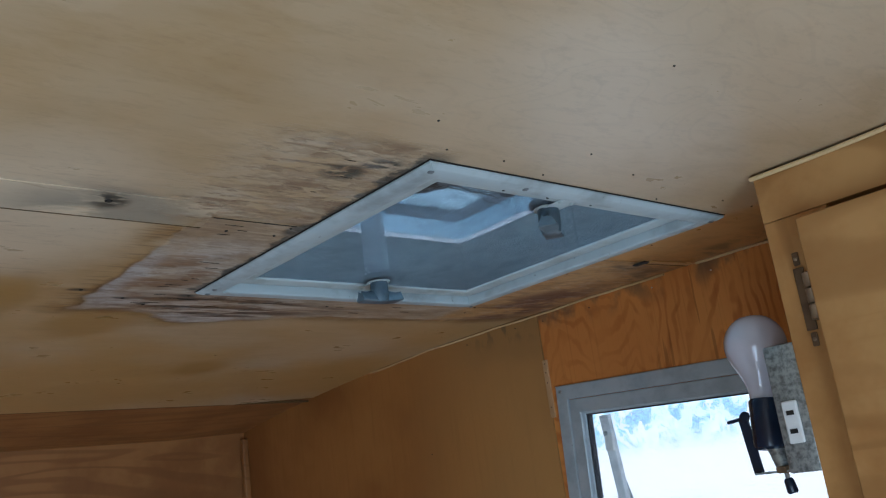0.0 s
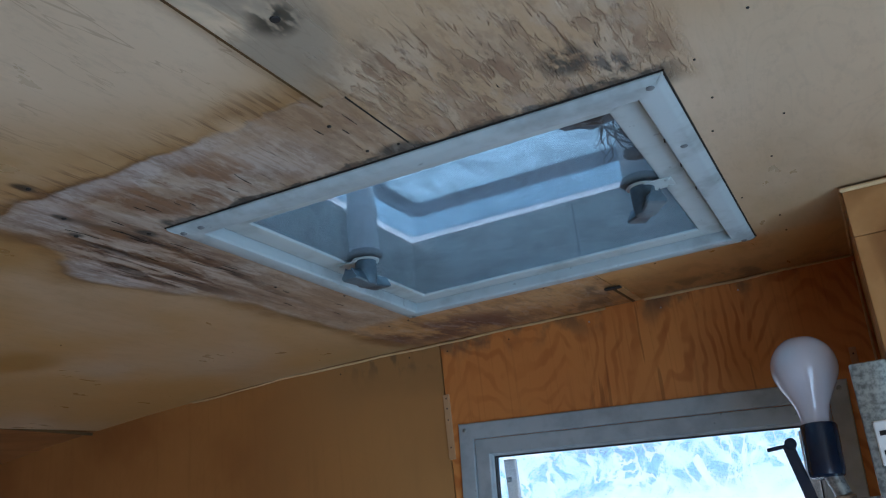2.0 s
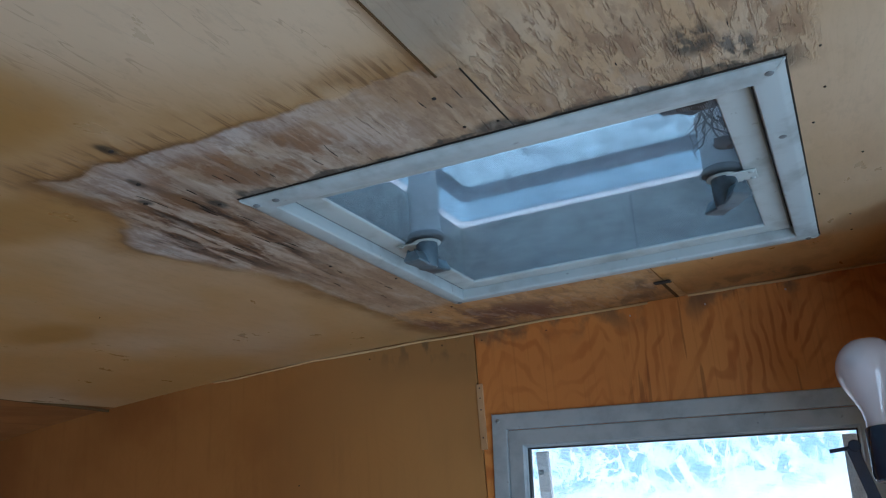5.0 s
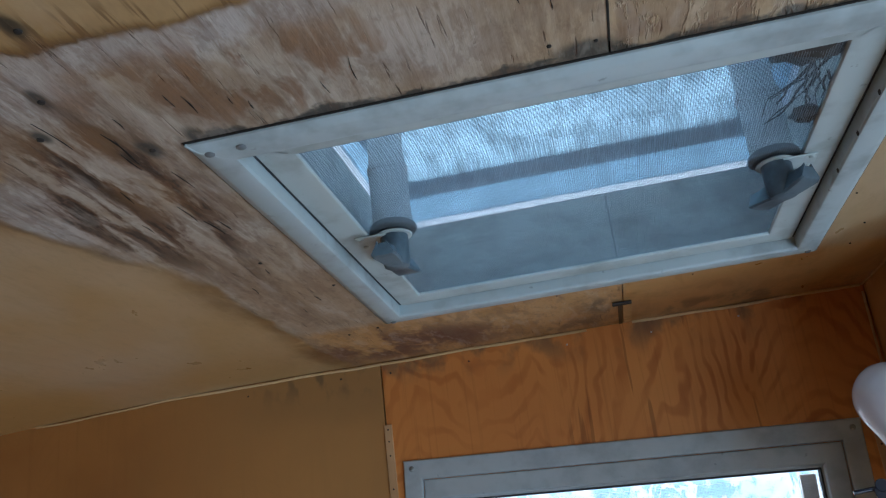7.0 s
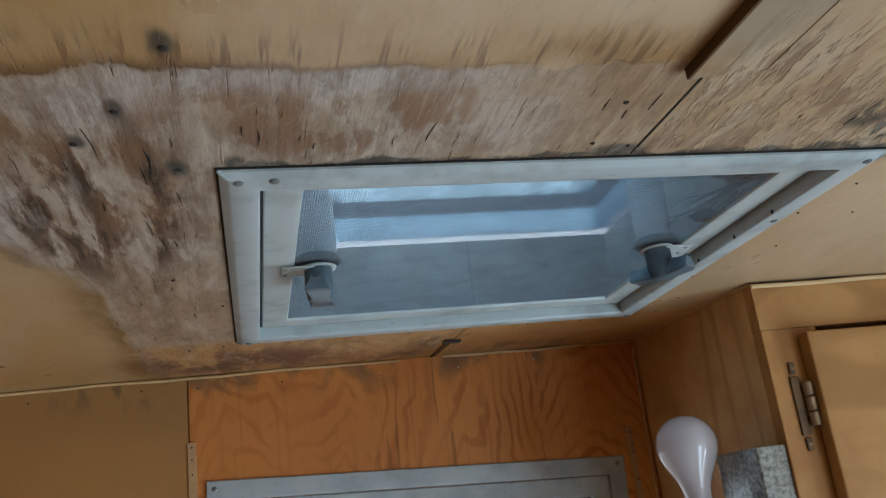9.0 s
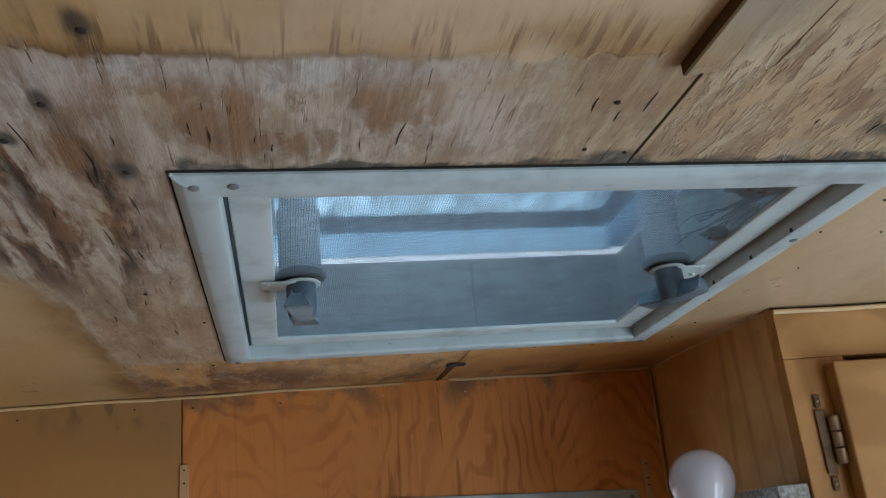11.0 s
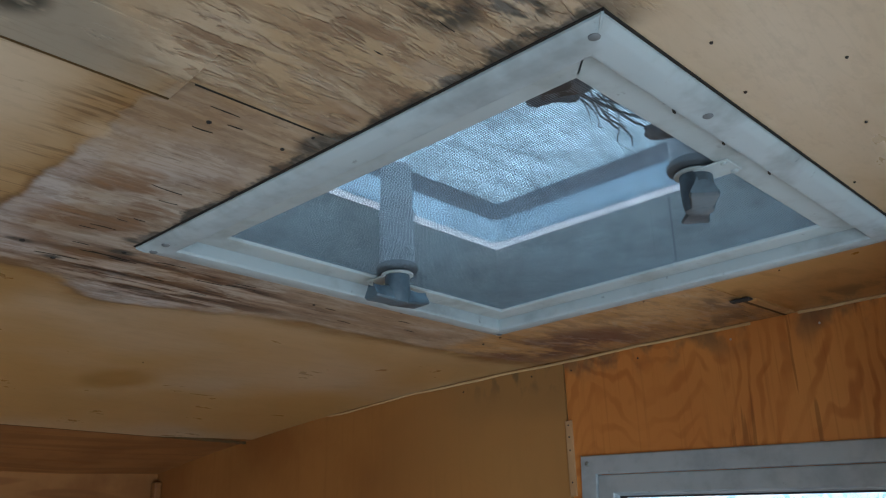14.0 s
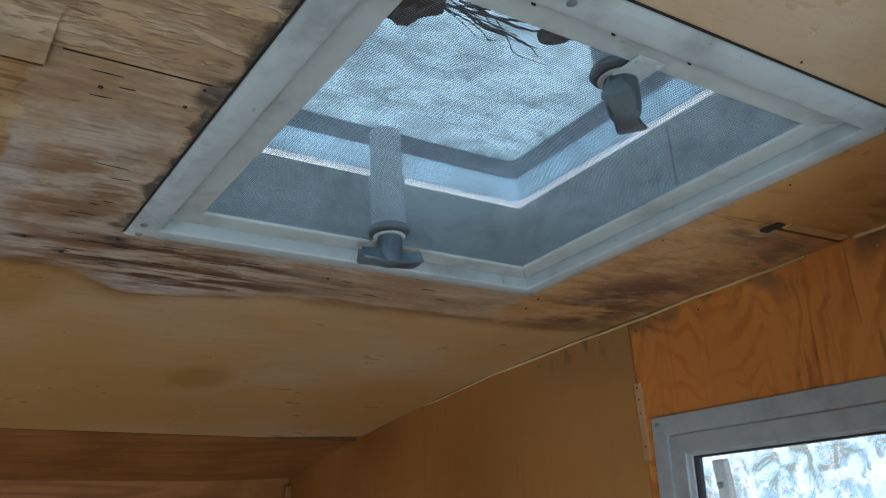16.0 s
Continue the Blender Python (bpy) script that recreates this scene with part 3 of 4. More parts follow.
def sheet(bm, xs, ys, hole=None, thick=0.005):
    """A bent plywood sheet with an edge of its own."""
    for z_off in (0.0, thick):
        grid = {(i, j): bm.verts.new((x, y, ceiling_height(x, y) + z_off)) for i, x in enumerate(xs) for j, y in enumerate(ys)}
        for i in range(len(xs) - 1):
            for j in range(len(ys) - 1):
                if hole and hole[0] < (xs[i] + xs[i + 1]) / 2 < hole[1] and hole[2] < (ys[j] + ys[j + 1]) / 2 < hole[3]:
                    continue
                bm.faces.new((grid[i, j], grid[i + 1, j], grid[i + 1, j + 1], grid[i, j + 1]))
        if z_off == 0.0:
            low = grid
    for i in range(len(xs) - 1):
        for j in (0, len(ys) - 1):
            bm.faces.new((low[i, j], low[i + 1, j], grid[i + 1, j], grid[i, j]))
    for j in range(len(ys) - 1):
        for i in (0, len(xs) - 1):
            if not (hole and hole[0] < xs[i] < hole[1] and hole[2] < (ys[j] + ys[j + 1]) / 2 < hole[3]):
                bm.faces.new((low[i, j], low[i, j + 1], grid[i, j + 1], grid[i, j]))


def steps(a, b, n, extra=()):
    return sorted({round(a + (b - a) * k / n, 5) for k in range(n + 1)} | set(extra))


hole = (0.012, S - 0.012, 0.012, S - 0.012)
ys = steps(BACK_Y, WALL_Y, 20, (0.012, S - 0.012, 0.42, 0.5, 0.55))
bm = bmesh.new()
sheet(bm, steps(FAR_SEAM + 0.0016, SEAM - 0.0006, 16, (0.012,)), ys, hole)
sheet(bm, steps(SEAM + 0.0006, REAR_X, 12, (S - 0.012,)), ys, hole)
ceiling = tagged(smooth(part("ceiling", bm, CEILING)), "varnished plywood ceiling, water-stained, bleached and mouldy round the vent", "ceiling", kind="structure")

bm = bmesh.new()
sheet(bm, steps(FRONT_X, FAR_SEAM - 0.0016, 6), ys)
tagged(smooth(part("ceiling_front", bm, BROWN)), "brown varnished plywood sheet over the camper's front", "ceiling", kind="structure")

# roof structure above, which keeps the daylight out
bm = bmesh.new()
for x0, x1, y0, y1 in ((FRONT_X - 0.04, 0.026, BACK_Y - 0.04, 0.65), (S - 0.026, REAR_X + 0.04, BACK_Y - 0.04, 0.65), (0.026, S - 0.026, BACK_Y - 0.04, 0.026), (0.026, S - 0.026, S - 0.026, 0.65)):
    box(bm, x0, x1, y0, y1, 1.912, 1.972)
tagged(part("roof", bm, ROOFING), "pale camper roof over the plywood ceiling", "roof", kind="structure")


def wall(name, axis, at, thick, a0, a1, z0, z1, holes, material, label):
    """An upright wall with rectangular openings (a0, a1, z0, z1) through it."""
    bm = bmesh.new()
    cuts = sorted({a0, a1, *(v for h in holes for v in h[:2])})
    for u0, u1 in zip(cuts, cuts[1:]):
        spans, low = [], z0
        for h in sorted((h for h in holes if h[0] <= u0 and u1 <= h[1]), key=lambda h: h[2]):
            spans.append((low, h[2]))
            low = h[3]
        spans.append((low, z1))
        for s0, s1 in spans:
            if s1 - s0 > 1e-4:
                box(bm, *((u0, u1, at, at + thick) if axis == "y" else (at, at + thick, u0, u1)), s0, s1)
    return tagged(part(name, bm, material), label, "wall", kind="structure")


wall_north = wall("wall_north", "y", WALL_Y + 0.004, 0.036, FRONT_X - 0.04, REAR_X + 0.04, 0.0, 1.912, [(-0.028, 0.420, 1.36, 1.742)], BIRCH_Z, "varnished plywood side wall with a window")
wall("wall_south", "y", BACK_Y - 0.036, 0.036, FRONT_X - 0.04, REAR_X + 0.04, 0.0, 1.912, [(0.90, 1.53, 0.05, 1.52)], BIRCH_Z, "unseen varnished plywood wall with a made-up doorway for a fill lamp")
wall("wall_west", "x", FRONT_X - 0.036, 0.036, BACK_Y, WALL_Y + 0.004, 0.0, 1.912, [], BROWN, "dark varnished plywood front wall")
wall("wall_east", "x", REAR_X, 0.036, BACK_Y, WALL_Y + 0.004, 0.0, 1.912, [(-0.90, -0.20, 0.10, 1.34)], BIRCH_Z, "unseen varnished plywood rear wall with a made-up doorway for a fill lamp")
tagged(part("floor", boxed(FRONT_X - 0.04, REAR_X + 0.04, BACK_Y - 0.04, 0.65, -0.05, 0.0), FLOOR), "worn brown vinyl floor", "floor", kind="structure")
tagged(part("ground", boxed(-60, 60, -60, 60, -0.62, -0.60), GROUND), "unseen ground round the camper, kept pale to throw light in", "ground", kind="structure")
backdrop = tagged(part("backdrop", boxed(-14, 14, 9.0, 9.02, -3, 9), DISTANCE), "glowing backdrop of washed-out trees and sky beyond the window", "backdrop", kind="structure")


# plywood facing on the window wall, sheet by sheet
def facing(name, x0, x1, z0, z1, y0, material, parent, label="", holes=()):
    bm = bmesh.new()
    cuts = sorted({x0, x1, *(v for h in holes for v in h[:2])})
    for u0, u1 in zip(cuts, cuts[1:]):
        spans, low = [], z0
        for h in holes:
            if h[0] <= u0 and u1 <= h[1]:
                spans.append((low, h[2]))
                low = h[3]
        spans.append((low, z1))
        for s0, s1 in spans:
            box(bm, u0, u1, y0, WALL_Y + 0.0042, s0, s1)
    return part(name, bm, material, parent, label)


facing("fir_panel", -0.0585, 0.497, 1.20, 1.9075, WALL_Y, FIR, wall_north, "reddish fir plywood panel with flame grain", [(-0.028, 0.420, 1.36, 1.742)])


def left_panel():
    """The paler sheet, whose top follows the sinking ceiling."""
    bm = bmesh.new()
    xs = steps(FRONT_X, -0.0605, 14)
    rows = []
    for y in (WALL_Y - 0.001, WALL_Y + 0.0042):
        rows.append([(bm.verts.new((x, y, 0.3)), bm.verts.new((x, y, ceiling_height(x, 0.61)))) for x in xs])
    for a, b in zip(range(len(xs) - 1), range(1, len(xs))):
        for row in rows:
            bm.faces.new((row[a][0], row[b][0], row[b][1], row[a][1]))
        bm.faces.new((rows[0][a][1], rows[0][b][1], rows[1][b][1], rows[1][a][1]))
    for k in (0, -1):
        bm.faces.new((rows[0][k][0], rows[0][k][1], rows[1][k][1], rows[1][k][0]))
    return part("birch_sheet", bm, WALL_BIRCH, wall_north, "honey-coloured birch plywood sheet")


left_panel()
part("nail_strip", boxed(-0.0620, -0.0525, 0.6072, WALL_Y + 0.003, 1.742, 1.832, 0.0008), NAIL_STRIP, wall_north, "pale narrow wooden strip with nail holes")
part("nail_strip", boxed(0.466, 0.474, 0.6085, WALL_Y + 0.003, 1.50, 1.800, 0.0008), NAIL_STRIP, wall_north)
part("corner_batten", boxed(-1.046, -1.030, 0.594, 0.609, 0.5, 1.832, 0.003), BROWN, wall_north, "brown corner batten")


def moulding(bm, a, b, size=0.0035):
    """A thin half-round bead from a to b."""
    points = [Vector(a).lerp(Vector(b), k / 14) for k in range(15)]
    for p in points:
        p.z += 0.0006 * math.sin(p.x * 31) + 0.0004 * math.sin(p.x * 67 + p.y * 50)
    join(bm, tube(points, size / 2, 8))


bm = bmesh.new()
moulding(bm, (-0.52, 0.6078, ceiling_height(-0.52, 0.61) - 0.0015), (-0.30, 0.6078, ceiling_height(-0.30, 0.61) - 0.0015), 0.0026)
moulding(bm, (-0.30, 0.6078, ceiling_height(-0.30, 0.61) - 0.0015), (0.19, 0.6078, 1.9062), 0.0034)
moulding(bm, (0.243, 0.6078, 1.9060), (0.494, 0.6078, 1.9062), 0.0034)
moulding(bm, (0.4955, 0.606, 1.9060), (0.4955, 0.322, 1.8985), 0.0030)
moulding(bm, (0.4955, 0.3165, 1.8955), (1.4, 0.3165, 1.8960), 0.0045)
moulding(bm, (0.4945, 0.6070, 1.898), (0.4885, 0.6070, 1.60), 0.0028)
tagged(part("trim", bm, PALE_STRIP), "thin pale wooden bead along the ceiling edge", "trim", kind="structure")

# a batten over the seam between two ceiling sheets, broken off before the vent
bm = boxed(0.2215, 0.2640, -1.45, -0.0985, H - 0.0062, H - 0.0002, 0.0006)
for v in bm.verts:
    if v.co.z < H - 0.003:
        v.co.z += 0.0056 * (v.co.x - 0.2215) / 0.0425 + 0.0004 * math.sin(v.co.y * 40)
batten = part("ceiling_batten", bm, CEILING)
tagged(batten, "stained plywood batten under the ceiling seam, broken off short", "batten")
part("raw_edge", boxed(0.2200, 0.2214, -1.45, -0.0990, H - 0.0060, H - 0.0002), DARK_EDGE, batten, "dark bare plywood edge")
bm = bmesh.new()
box(bm, 0.2330, 0.2341, -0.092, -0.012, H - 0.0005, H + 0.0045)
part("open_seam", bm, VOID, ceiling, "dark open seam between plywood sheets")
part("open_seam", boxed(FAR_SEAM - 0.0017, FAR_SEAM + 0.0017, BACK_Y, 0.597, ceiling_height(FAR_SEAM, 0) - 0.0003, ceiling_height(FAR_SEAM, 0) + 0.004), DARK_EDGE, ceiling, "dark brown seam between plywood sheets")


def splits(name, count, x0, x1, y0, y1, seed, long=0.05, wide=0.0011):
    """Tapered cracks that follow the grain of the rotten veneer."""
    rng = random.Random(seed)
    for k in range(count):
        x, y = rng.uniform(x0, x1), rng.uniform(y0, y1)
        length, w = rng.uniform(0.25, 1.0) * long, rng.uniform(0.4, 1.0) * wide
        bend, lean = rng.uniform(-0.05, 0.05), rng.uniform(-0.10, 0.10)
        bm = bmesh.new()
        rows = []
        for j in range(9):
            u = j / 8
            half = max(w * math.sin(math.pi * min(max(u, 0.02), 0.98)) * (1 + 0.4 * math.sin(9 * u + seed + k)), 0.00008) / 2
            mid = x + lean * length * u + bend * length * math.sin(3 * u)
            rows.append([bm.verts.new((mid + dx, y + length * u, H + dz)) for dx, dz in ((-half, -0.0004), (half, -0.0004), (half, 0.0015), (-half, 0.0015))])
        for a, b in zip(rows, rows[1:]):
            for i in range(4):
                bm.faces.new((a[i], a[(i + 1) % 4], b[(i + 1) % 4], b[i]))
        bm.faces.new(rows[0])
        bm.faces.new(rows[-1])
        part(name, bm, VOID, ceiling)


splits("split", 11, -0.078, -0.012, -0.055, 0.12, 3, 0.036, 0.0009)
splits("split", 4, -0.070, -0.008, 0.17, 0.34, 5, 0.018, 0.0009)
splits("split", 9, 0.00, 0.22, -0.088, -0.025, 8, 0.024, 0.0007)
splits("split", 3, 0.245, 0.40, -0.065, -0.022, 9, 0.016, 0.0007)


# nail heads and holes in the ceiling and wall
def nail(x, y, z, radius, material, parent, face="z"):
    bm = lathe([(radius, 0.0), (radius * 0.9, -0.0007), (radius * 0.4, -0.0010)], 10)
    ob = smooth(part("nail", bm, material, parent))
    ob.matrix_basis = pose(x, y, z) if face == "z" else (pose(x, y, z, -90) if face == "y" else pose(x, y, z, 0, 90))
    return ob


for x, y, r in ((-0.041, -0.065, 3.4), (-0.064, -0.033, 3.4), (-0.019, 0.001, 3.0), (-0.039, 0.197, 2.4), (-0.007, 0.277, 2.2), (0.204, -0.066, 2.6), (0.204, -0.018, 2.2), (-0.015, -0.118, 3.2), (0.468, -0.040, 1.7), (0.430, 0.0, 1.5), (0.452, 0.198, 1.5), (0.416, 0.281, 1.4), (0.420, 0.116, 1.6), (-0.012, 0.43, 2.2), (-0.045, 0.44, 2.2), (0.44, 0.415, 1.8), (-0.34, 0.19, 1.4), (0.43, 0.06, 1.6), (0.227, -0.014, 1.8), (0.30, 0.43, 1.4), (0.17, 0.425, 1.3), (0.47, 0.12, 1.5), (0.60, 0.05, 1.5), (0.44, 0.36, 1.6)):
    nail(x, y, ceiling_height(x, y), r * 0.00060, RUST, ceiling)
nail(0.252, -0.187, H - 0.0028, 0.0030, RUST, batten)
for x, z in ((-0.057, 1.826), (-0.057, 1.812), (-0.057, 1.796), (-0.057, 1.758), (0.470, 1.792), (0.470, 1.776), (0.470, 1.768), (0.470, 1.735), (-0.048, 1.893), (0.048, 1.892), (-0.11, 1.895), (-0.23, 1.892), (-0.36, 1.72)):
    nail(x, 0.6070 if abs(x) < 0.0 else (0.6074 if z < 1.84 and x > -0.06 else 0.6095 if x > -0.06 else 0.6089), z, 0.0011, RUST, wall_north, "y")
for x, z in ((0.165, 1.893), (0.262, 1.892), (0.36, 1.894)):
    nail(x, 0.6097, z, 0.0012, BRIGHT_NAIL, wall_north, "y")

# a notch where the seam meets the wall, with a bent metal clip in it
notch = empty("seam_clip", pose(0.231, 0.53, 1.9045, 2.2))
tagged(notch, "rusty metal clip in a dark notch of the ceiling seam", "clip")
part("notch", boxed(-0.0030, 0.0008, -0.030, 0.077, -0.0010, 0.002), DARK_EDGE, notch, "dark brown open notch")
part("splinter", boxed(0.002, 0.011, -0.018, 0.070, -0.0018, 0.001, 0.0006), BIRCH_Z, notch, "torn plywood splinter")
part("plate", boxed(-0.009, 0.011, -0.036, -0.026, -0.0030, -0.0008, 0.0008), RUST, notch, "tarnished plate")


# ---- the roof vent ----
vent = tagged(empty("roof_vent", pose(0, 0, 0)), "square grey-white metal roof vent with insect screen and milky lid", "roof vent")
flange = [(0.0, 1.8995), (0.0, 1.8976), (0.0042, 1.8951), (0.0060, 1.8946), (0.0180, 1.8942), (0.0205, 1.8948), (0.0214, 1.8965), (0.0214, 1.9092), (0.0300, 1.9092), (0.0300, 1.9112), (0.0195, 1.9112), (0.0190, 1.8995)]
for ob in frame_of_rails("frame_rail", flange, S, S, FRAME, vent, 0.0009):
    smooth(ob, 25)
# a thin dark line all round, where the flange meets the ceiling
for ob in frame_of_rails("dark_outline", [(-0.0010, 1.8990), (-0.0010, 1.8998), (0.0008, 1.8998), (0.0008, 1.8990)], S, S, VOID, vent):
    pass
inner = S - 2 * 0.0242
sash = [(0.0, 1.9088), (0.0, 1.9054), (0.0010, 1.9046), (0.0060, 1.9040), (0.0190, 1.9040), (0.0222, 1.9046), (0.0230, 1.9058), (0.0230, 1.9088), (0.0205, 1.9088)]
# black strips that stand in for the shade in the gap round the screen
for ob in frame_of_rails("gap_shade", [(0.0215, 1.9066), (0.0215, 1.9088), (0.0241, 1.9088), (0.0241, 1.9066)], S, S, GASKET_AND_SHADE, vent):
    pass
screen = empty("screen_door", pose(0.0242, 0.0242, 0))
screen.parent = vent
for ob in frame_of_rails("screen_rail", sash, inner, inner, SCREEN_FRAME, screen, 0.0007):
    smooth(ob, 25)


def mesh_screen(wide, high, pitch, wire, z, seed=1):
    """Woven wire: thin bars both ways, a little uneven."""
    rng = random.Random(seed)
    verts, faces = [], []

    def bar(x0, x1, y0, y1, z0, z1):
        b = len(verts)
        verts.extend([(x, y, zz) for zz in (z0, z1) for x, y in ((x0, y0), (x1, y0), (x1, y1), (x0, y1))])
        faces.extend([(b, b + 1, b + 2, b + 3), (b + 4, b + 5, b + 6, b + 7), (b, b + 1, b + 5, b + 4), (b + 1, b + 2, b + 6, b + 5), (b + 2, b + 3, b + 7, b + 6), (b + 3, b, b + 4, b + 7)])

    for k in range(int(wide / pitch)):
        u, w = k * pitch + rng.gauss(0, 0.045) * pitch, wire * rng.uniform(0.8, 1.2)
        bar(u, u + w, 0, high, z, z + wire)
    for k in range(int(high / pitch)):
        u, w = k * pitch + rng.gauss(0, 0.045) * pitch, wire * rng.uniform(0.8, 1.2)
        bar(0, wide, u, u + w, z + wire, z + 2 * wire)
    mesh = bpy.data.meshes.new("insect_screen")
    mesh.from_pydata(verts, [], faces)
    mesh.update()
    return mesh


mesh = mesh_screen(inner - 0.044, inner - 0.044, 0.0015, 0.00025, 1.9068)
mesh.materials.append(WIRE)
wires = new("insect_screen", mesh)
wires.parent = screen
wires.matrix_basis = pose(0.022, 0.022, 0)
tagged(wires, "fine grey wire insect screen", kind="stuff")

# the metal liner of the opening
LOW, TOP, A, B = 1.911, 1.9788, 0.0290, S - 0.0290
for x0, x1, y0, y1 in ((A - 0.002, A, A - 0.002, B + 0.002), (B, B + 0.002, A - 0.002, B + 0.002), (A, B, A - 0.002, A), (A, B, B, B + 0.002)):
    part("liner_panel", boxed(x0, x1, y0, y1, LOW, TOP), LINER, vent)
part("liner_seam", boxed(0.2310, 0.2326, B - 0.0012, B - 0.0001, LOW, TOP - 0.004), BOOT, vent)
part("liner_seam", boxed(0.2110, 0.2124, B - 0.0010, B - 0.0001, LOW, TOP - 0.010), LINER, vent)


def rounded_loop(bm, inset, z, radius, arc=7):
    """A square loop with rounded corners, so far in from the vent's edge."""
    out = []
    for cx, cy, start in ((S - inset - radius, S - inset - radius, 0), (inset + radius, S - inset - radius, 90), (inset + radius, inset + radius, 180), (S - inset - radius, inset + radius, 270)):
        for k in range(arc + 1):
            a = radians(start + 90 * k / arc)
            out.append(bm.verts.new((cx + radius * math.cos(a), cy + radius * math.sin(a), z)))
    return out


def lid_mesh(rows, capped=False):
    """A band of the lid from rows of inset, height and corner radius."""
    bm = bmesh.new()
    loops = [rounded_loop(bm, *row) for row in rows]
    for a, b in zip(loops, loops[1:]):
        for k in range(len(a)):
            bm.faces.new((a[k], a[(k + 1) % len(a)], b[(k + 1) % len(a)], b[k]))
    if capped:
        bm.faces.new(loops[-1])
    return bm


def thicken(ob):
    made = ob.modifiers.new("thickness", "SOLIDIFY")
    made.thickness, made.offset = 0.0020, 1.0
    return ob


lid = empty("lid")
lid.parent = vent
lip = [(0.004, 1.974, 0.03), (0.005, 1.9815, 0.03), (0.0285, 1.9825, 0.010), (0.0322, 1.9838, 0.010)]
wall_rows = [(0.0323, 1.9840, 0.010), (0.0345, 1.9860, 0.010), (0.0366, 2.0065, 0.010)]
step_rows = [(0.0367, 2.0067, 0.010), (0.0378, 2.0110, 0.010), (0.0430, 2.0165, 0.011), (0.0480, 2.0180, 0.012)]
panel_rows = [(0.0481, 2.0182, 0.012), (0.0510, 2.0225, 0.012), (0.0570, 2.0250, 0.012)]
thicken(smooth(part("lip", lid_mesh(lip), LIP_LIT, lid, "milky lip, edge light put into its colour"), 60))
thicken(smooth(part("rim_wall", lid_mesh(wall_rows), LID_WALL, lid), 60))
thicken(smooth(part("stepped_rim", lid_mesh(step_rows), LID_RIM_SHADED, lid, "stepped milky rim, shade put into its grey-blue"), 60))
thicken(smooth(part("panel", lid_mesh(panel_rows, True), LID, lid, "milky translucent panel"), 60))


def knob(x, y, turn, post_top):
    """A wing knob under a ringed tab of the screen, with the milky post above it."""
    holder = empty("wing_knob", pose(x, y, 1.9040, 0, 0, turn))
    holder.parent = vent
    smooth(part("hub", lathe([(0.0100, 0.003), (0.0106, 0.0), (0.0107, -0.010), (0.0104, -0.018), (0.0098, -0.022), (0.0090, -0.0246), (0.0070, -0.0252)], 28), KNOB, holder), 35)
    for side in (1, -1):
        bm = bmesh.new()
        # each wing is a ridge above, flaring to a broad foot, and sweeps a little aside
        rows = []
        for k in range(10):
            u = k / 9
            out = 0.004 + 0.0225 * u
            bend = side * 0.0022 * u * u
            top = -0.0105 - 0.0035 * u * u
            foot = 0.0072 + 0.0026 * u - (0.0012 if k == 9 else 0)
            low = -0.0252 + 0.0015 * u + (0.0008 if k == 9 else 0)
            half = [(foot - 0.0012, low), (foot, low + 0.0014), (foot - 0.0012, low + 0.0036), (0.0052, low + 0.0072), (0.0034, low + 0.0115), (0.0028, top - 0.0008), (0.0016, top)]
            rows.append([bm.verts.new((bend + dx, side * out, z)) for dx, z in half + [(-dx, z) for dx, z in reversed(half)]])
        count = len(rows[0])
        for a, b in zip(rows, rows[1:]):
            for j in range(count):
                bm.faces.new((a[j], a[(j + 1) % count], b[(j + 1) % count], b[j]))
        bm.faces.new(rows[0])
        bm.faces.new(rows[-1])
        smooth(part("wing", bm, KNOB, holder), 42)
    ring = lathe([(0.0112, 0.0010), (0.0132, 0.0012), (0.0138, 0.0006), (0.0136, -0.0004), (0.0124, -0.0008), (0.0110, -0.0006)], 32)
    smooth(part("collar", ring, SCREEN_FRAME, holder, "thin cream ring"), 30)
    smooth(part("post", lathe([(0.0150, 0.006), (0.0150, 0.052), (0.0160, 0.0525), (0.0160, 0.056), (0.0140, 0.0575), (0.0138, post_top), (0.0100, post_top + 0.002)], 28), POST, holder, "milky plastic post above the screen"), 30)
    smooth(part("bracket", lathe([(0.0176, 0.0038), (0.0182, 0.0050), (0.0176, 0.0075), (0.0153, 0.0095)], 28), BOOT, holder, "dark grey seat of the post"), 30)
    return holder


knob(0.066, 0.203, -4, 0.100)
knob(0.345, 0.203, 39, 0.100)
for x0, x1 in ((0.038, 0.0625), (0.3485, 0.372)):
    tab = part("tab", boxed(x0, x1, 0.1925, 0.2135, 1.9024, 1.9039, 0.0006), SCREEN_FRAME, vent, "cream metal tab")
    edge_x = 0.0420 if x0 < 0.2 else 0.3680
    for dy in (-0.0075, 0.0075):
        smooth(part("rivet", lathe([(0.0024, 0.0), (0.0020, -0.0012), (0.0008, -0.0017)], 12), SCREEN_FRAME, tab)).matrix_basis = pose(edge_x, 0.203 + dy, 1.9026)
for x, y in ((0.011, 0.009), (0.399, 0.009), (0.399, 0.400), (0.012, 0.400), (0.398, 0.116), (0.030, 0.008)):
    smooth(part("screw", lathe([(0.0030, 0.0), (0.0029, -0.0006), (0.0018, -0.0013)], 12), BOOT, vent)).matrix_basis = pose(x, y, 1.8947)
for x, y in ((0.3872, 0.100), (0.3874, 0.155), (0.3874, 0.215)):
    part("hinge_pin", boxed(x - 0.0004, x + 0.0004, y - 0.0012, y + 0.0012, 1.8945, 1.8972), RUST, vent)


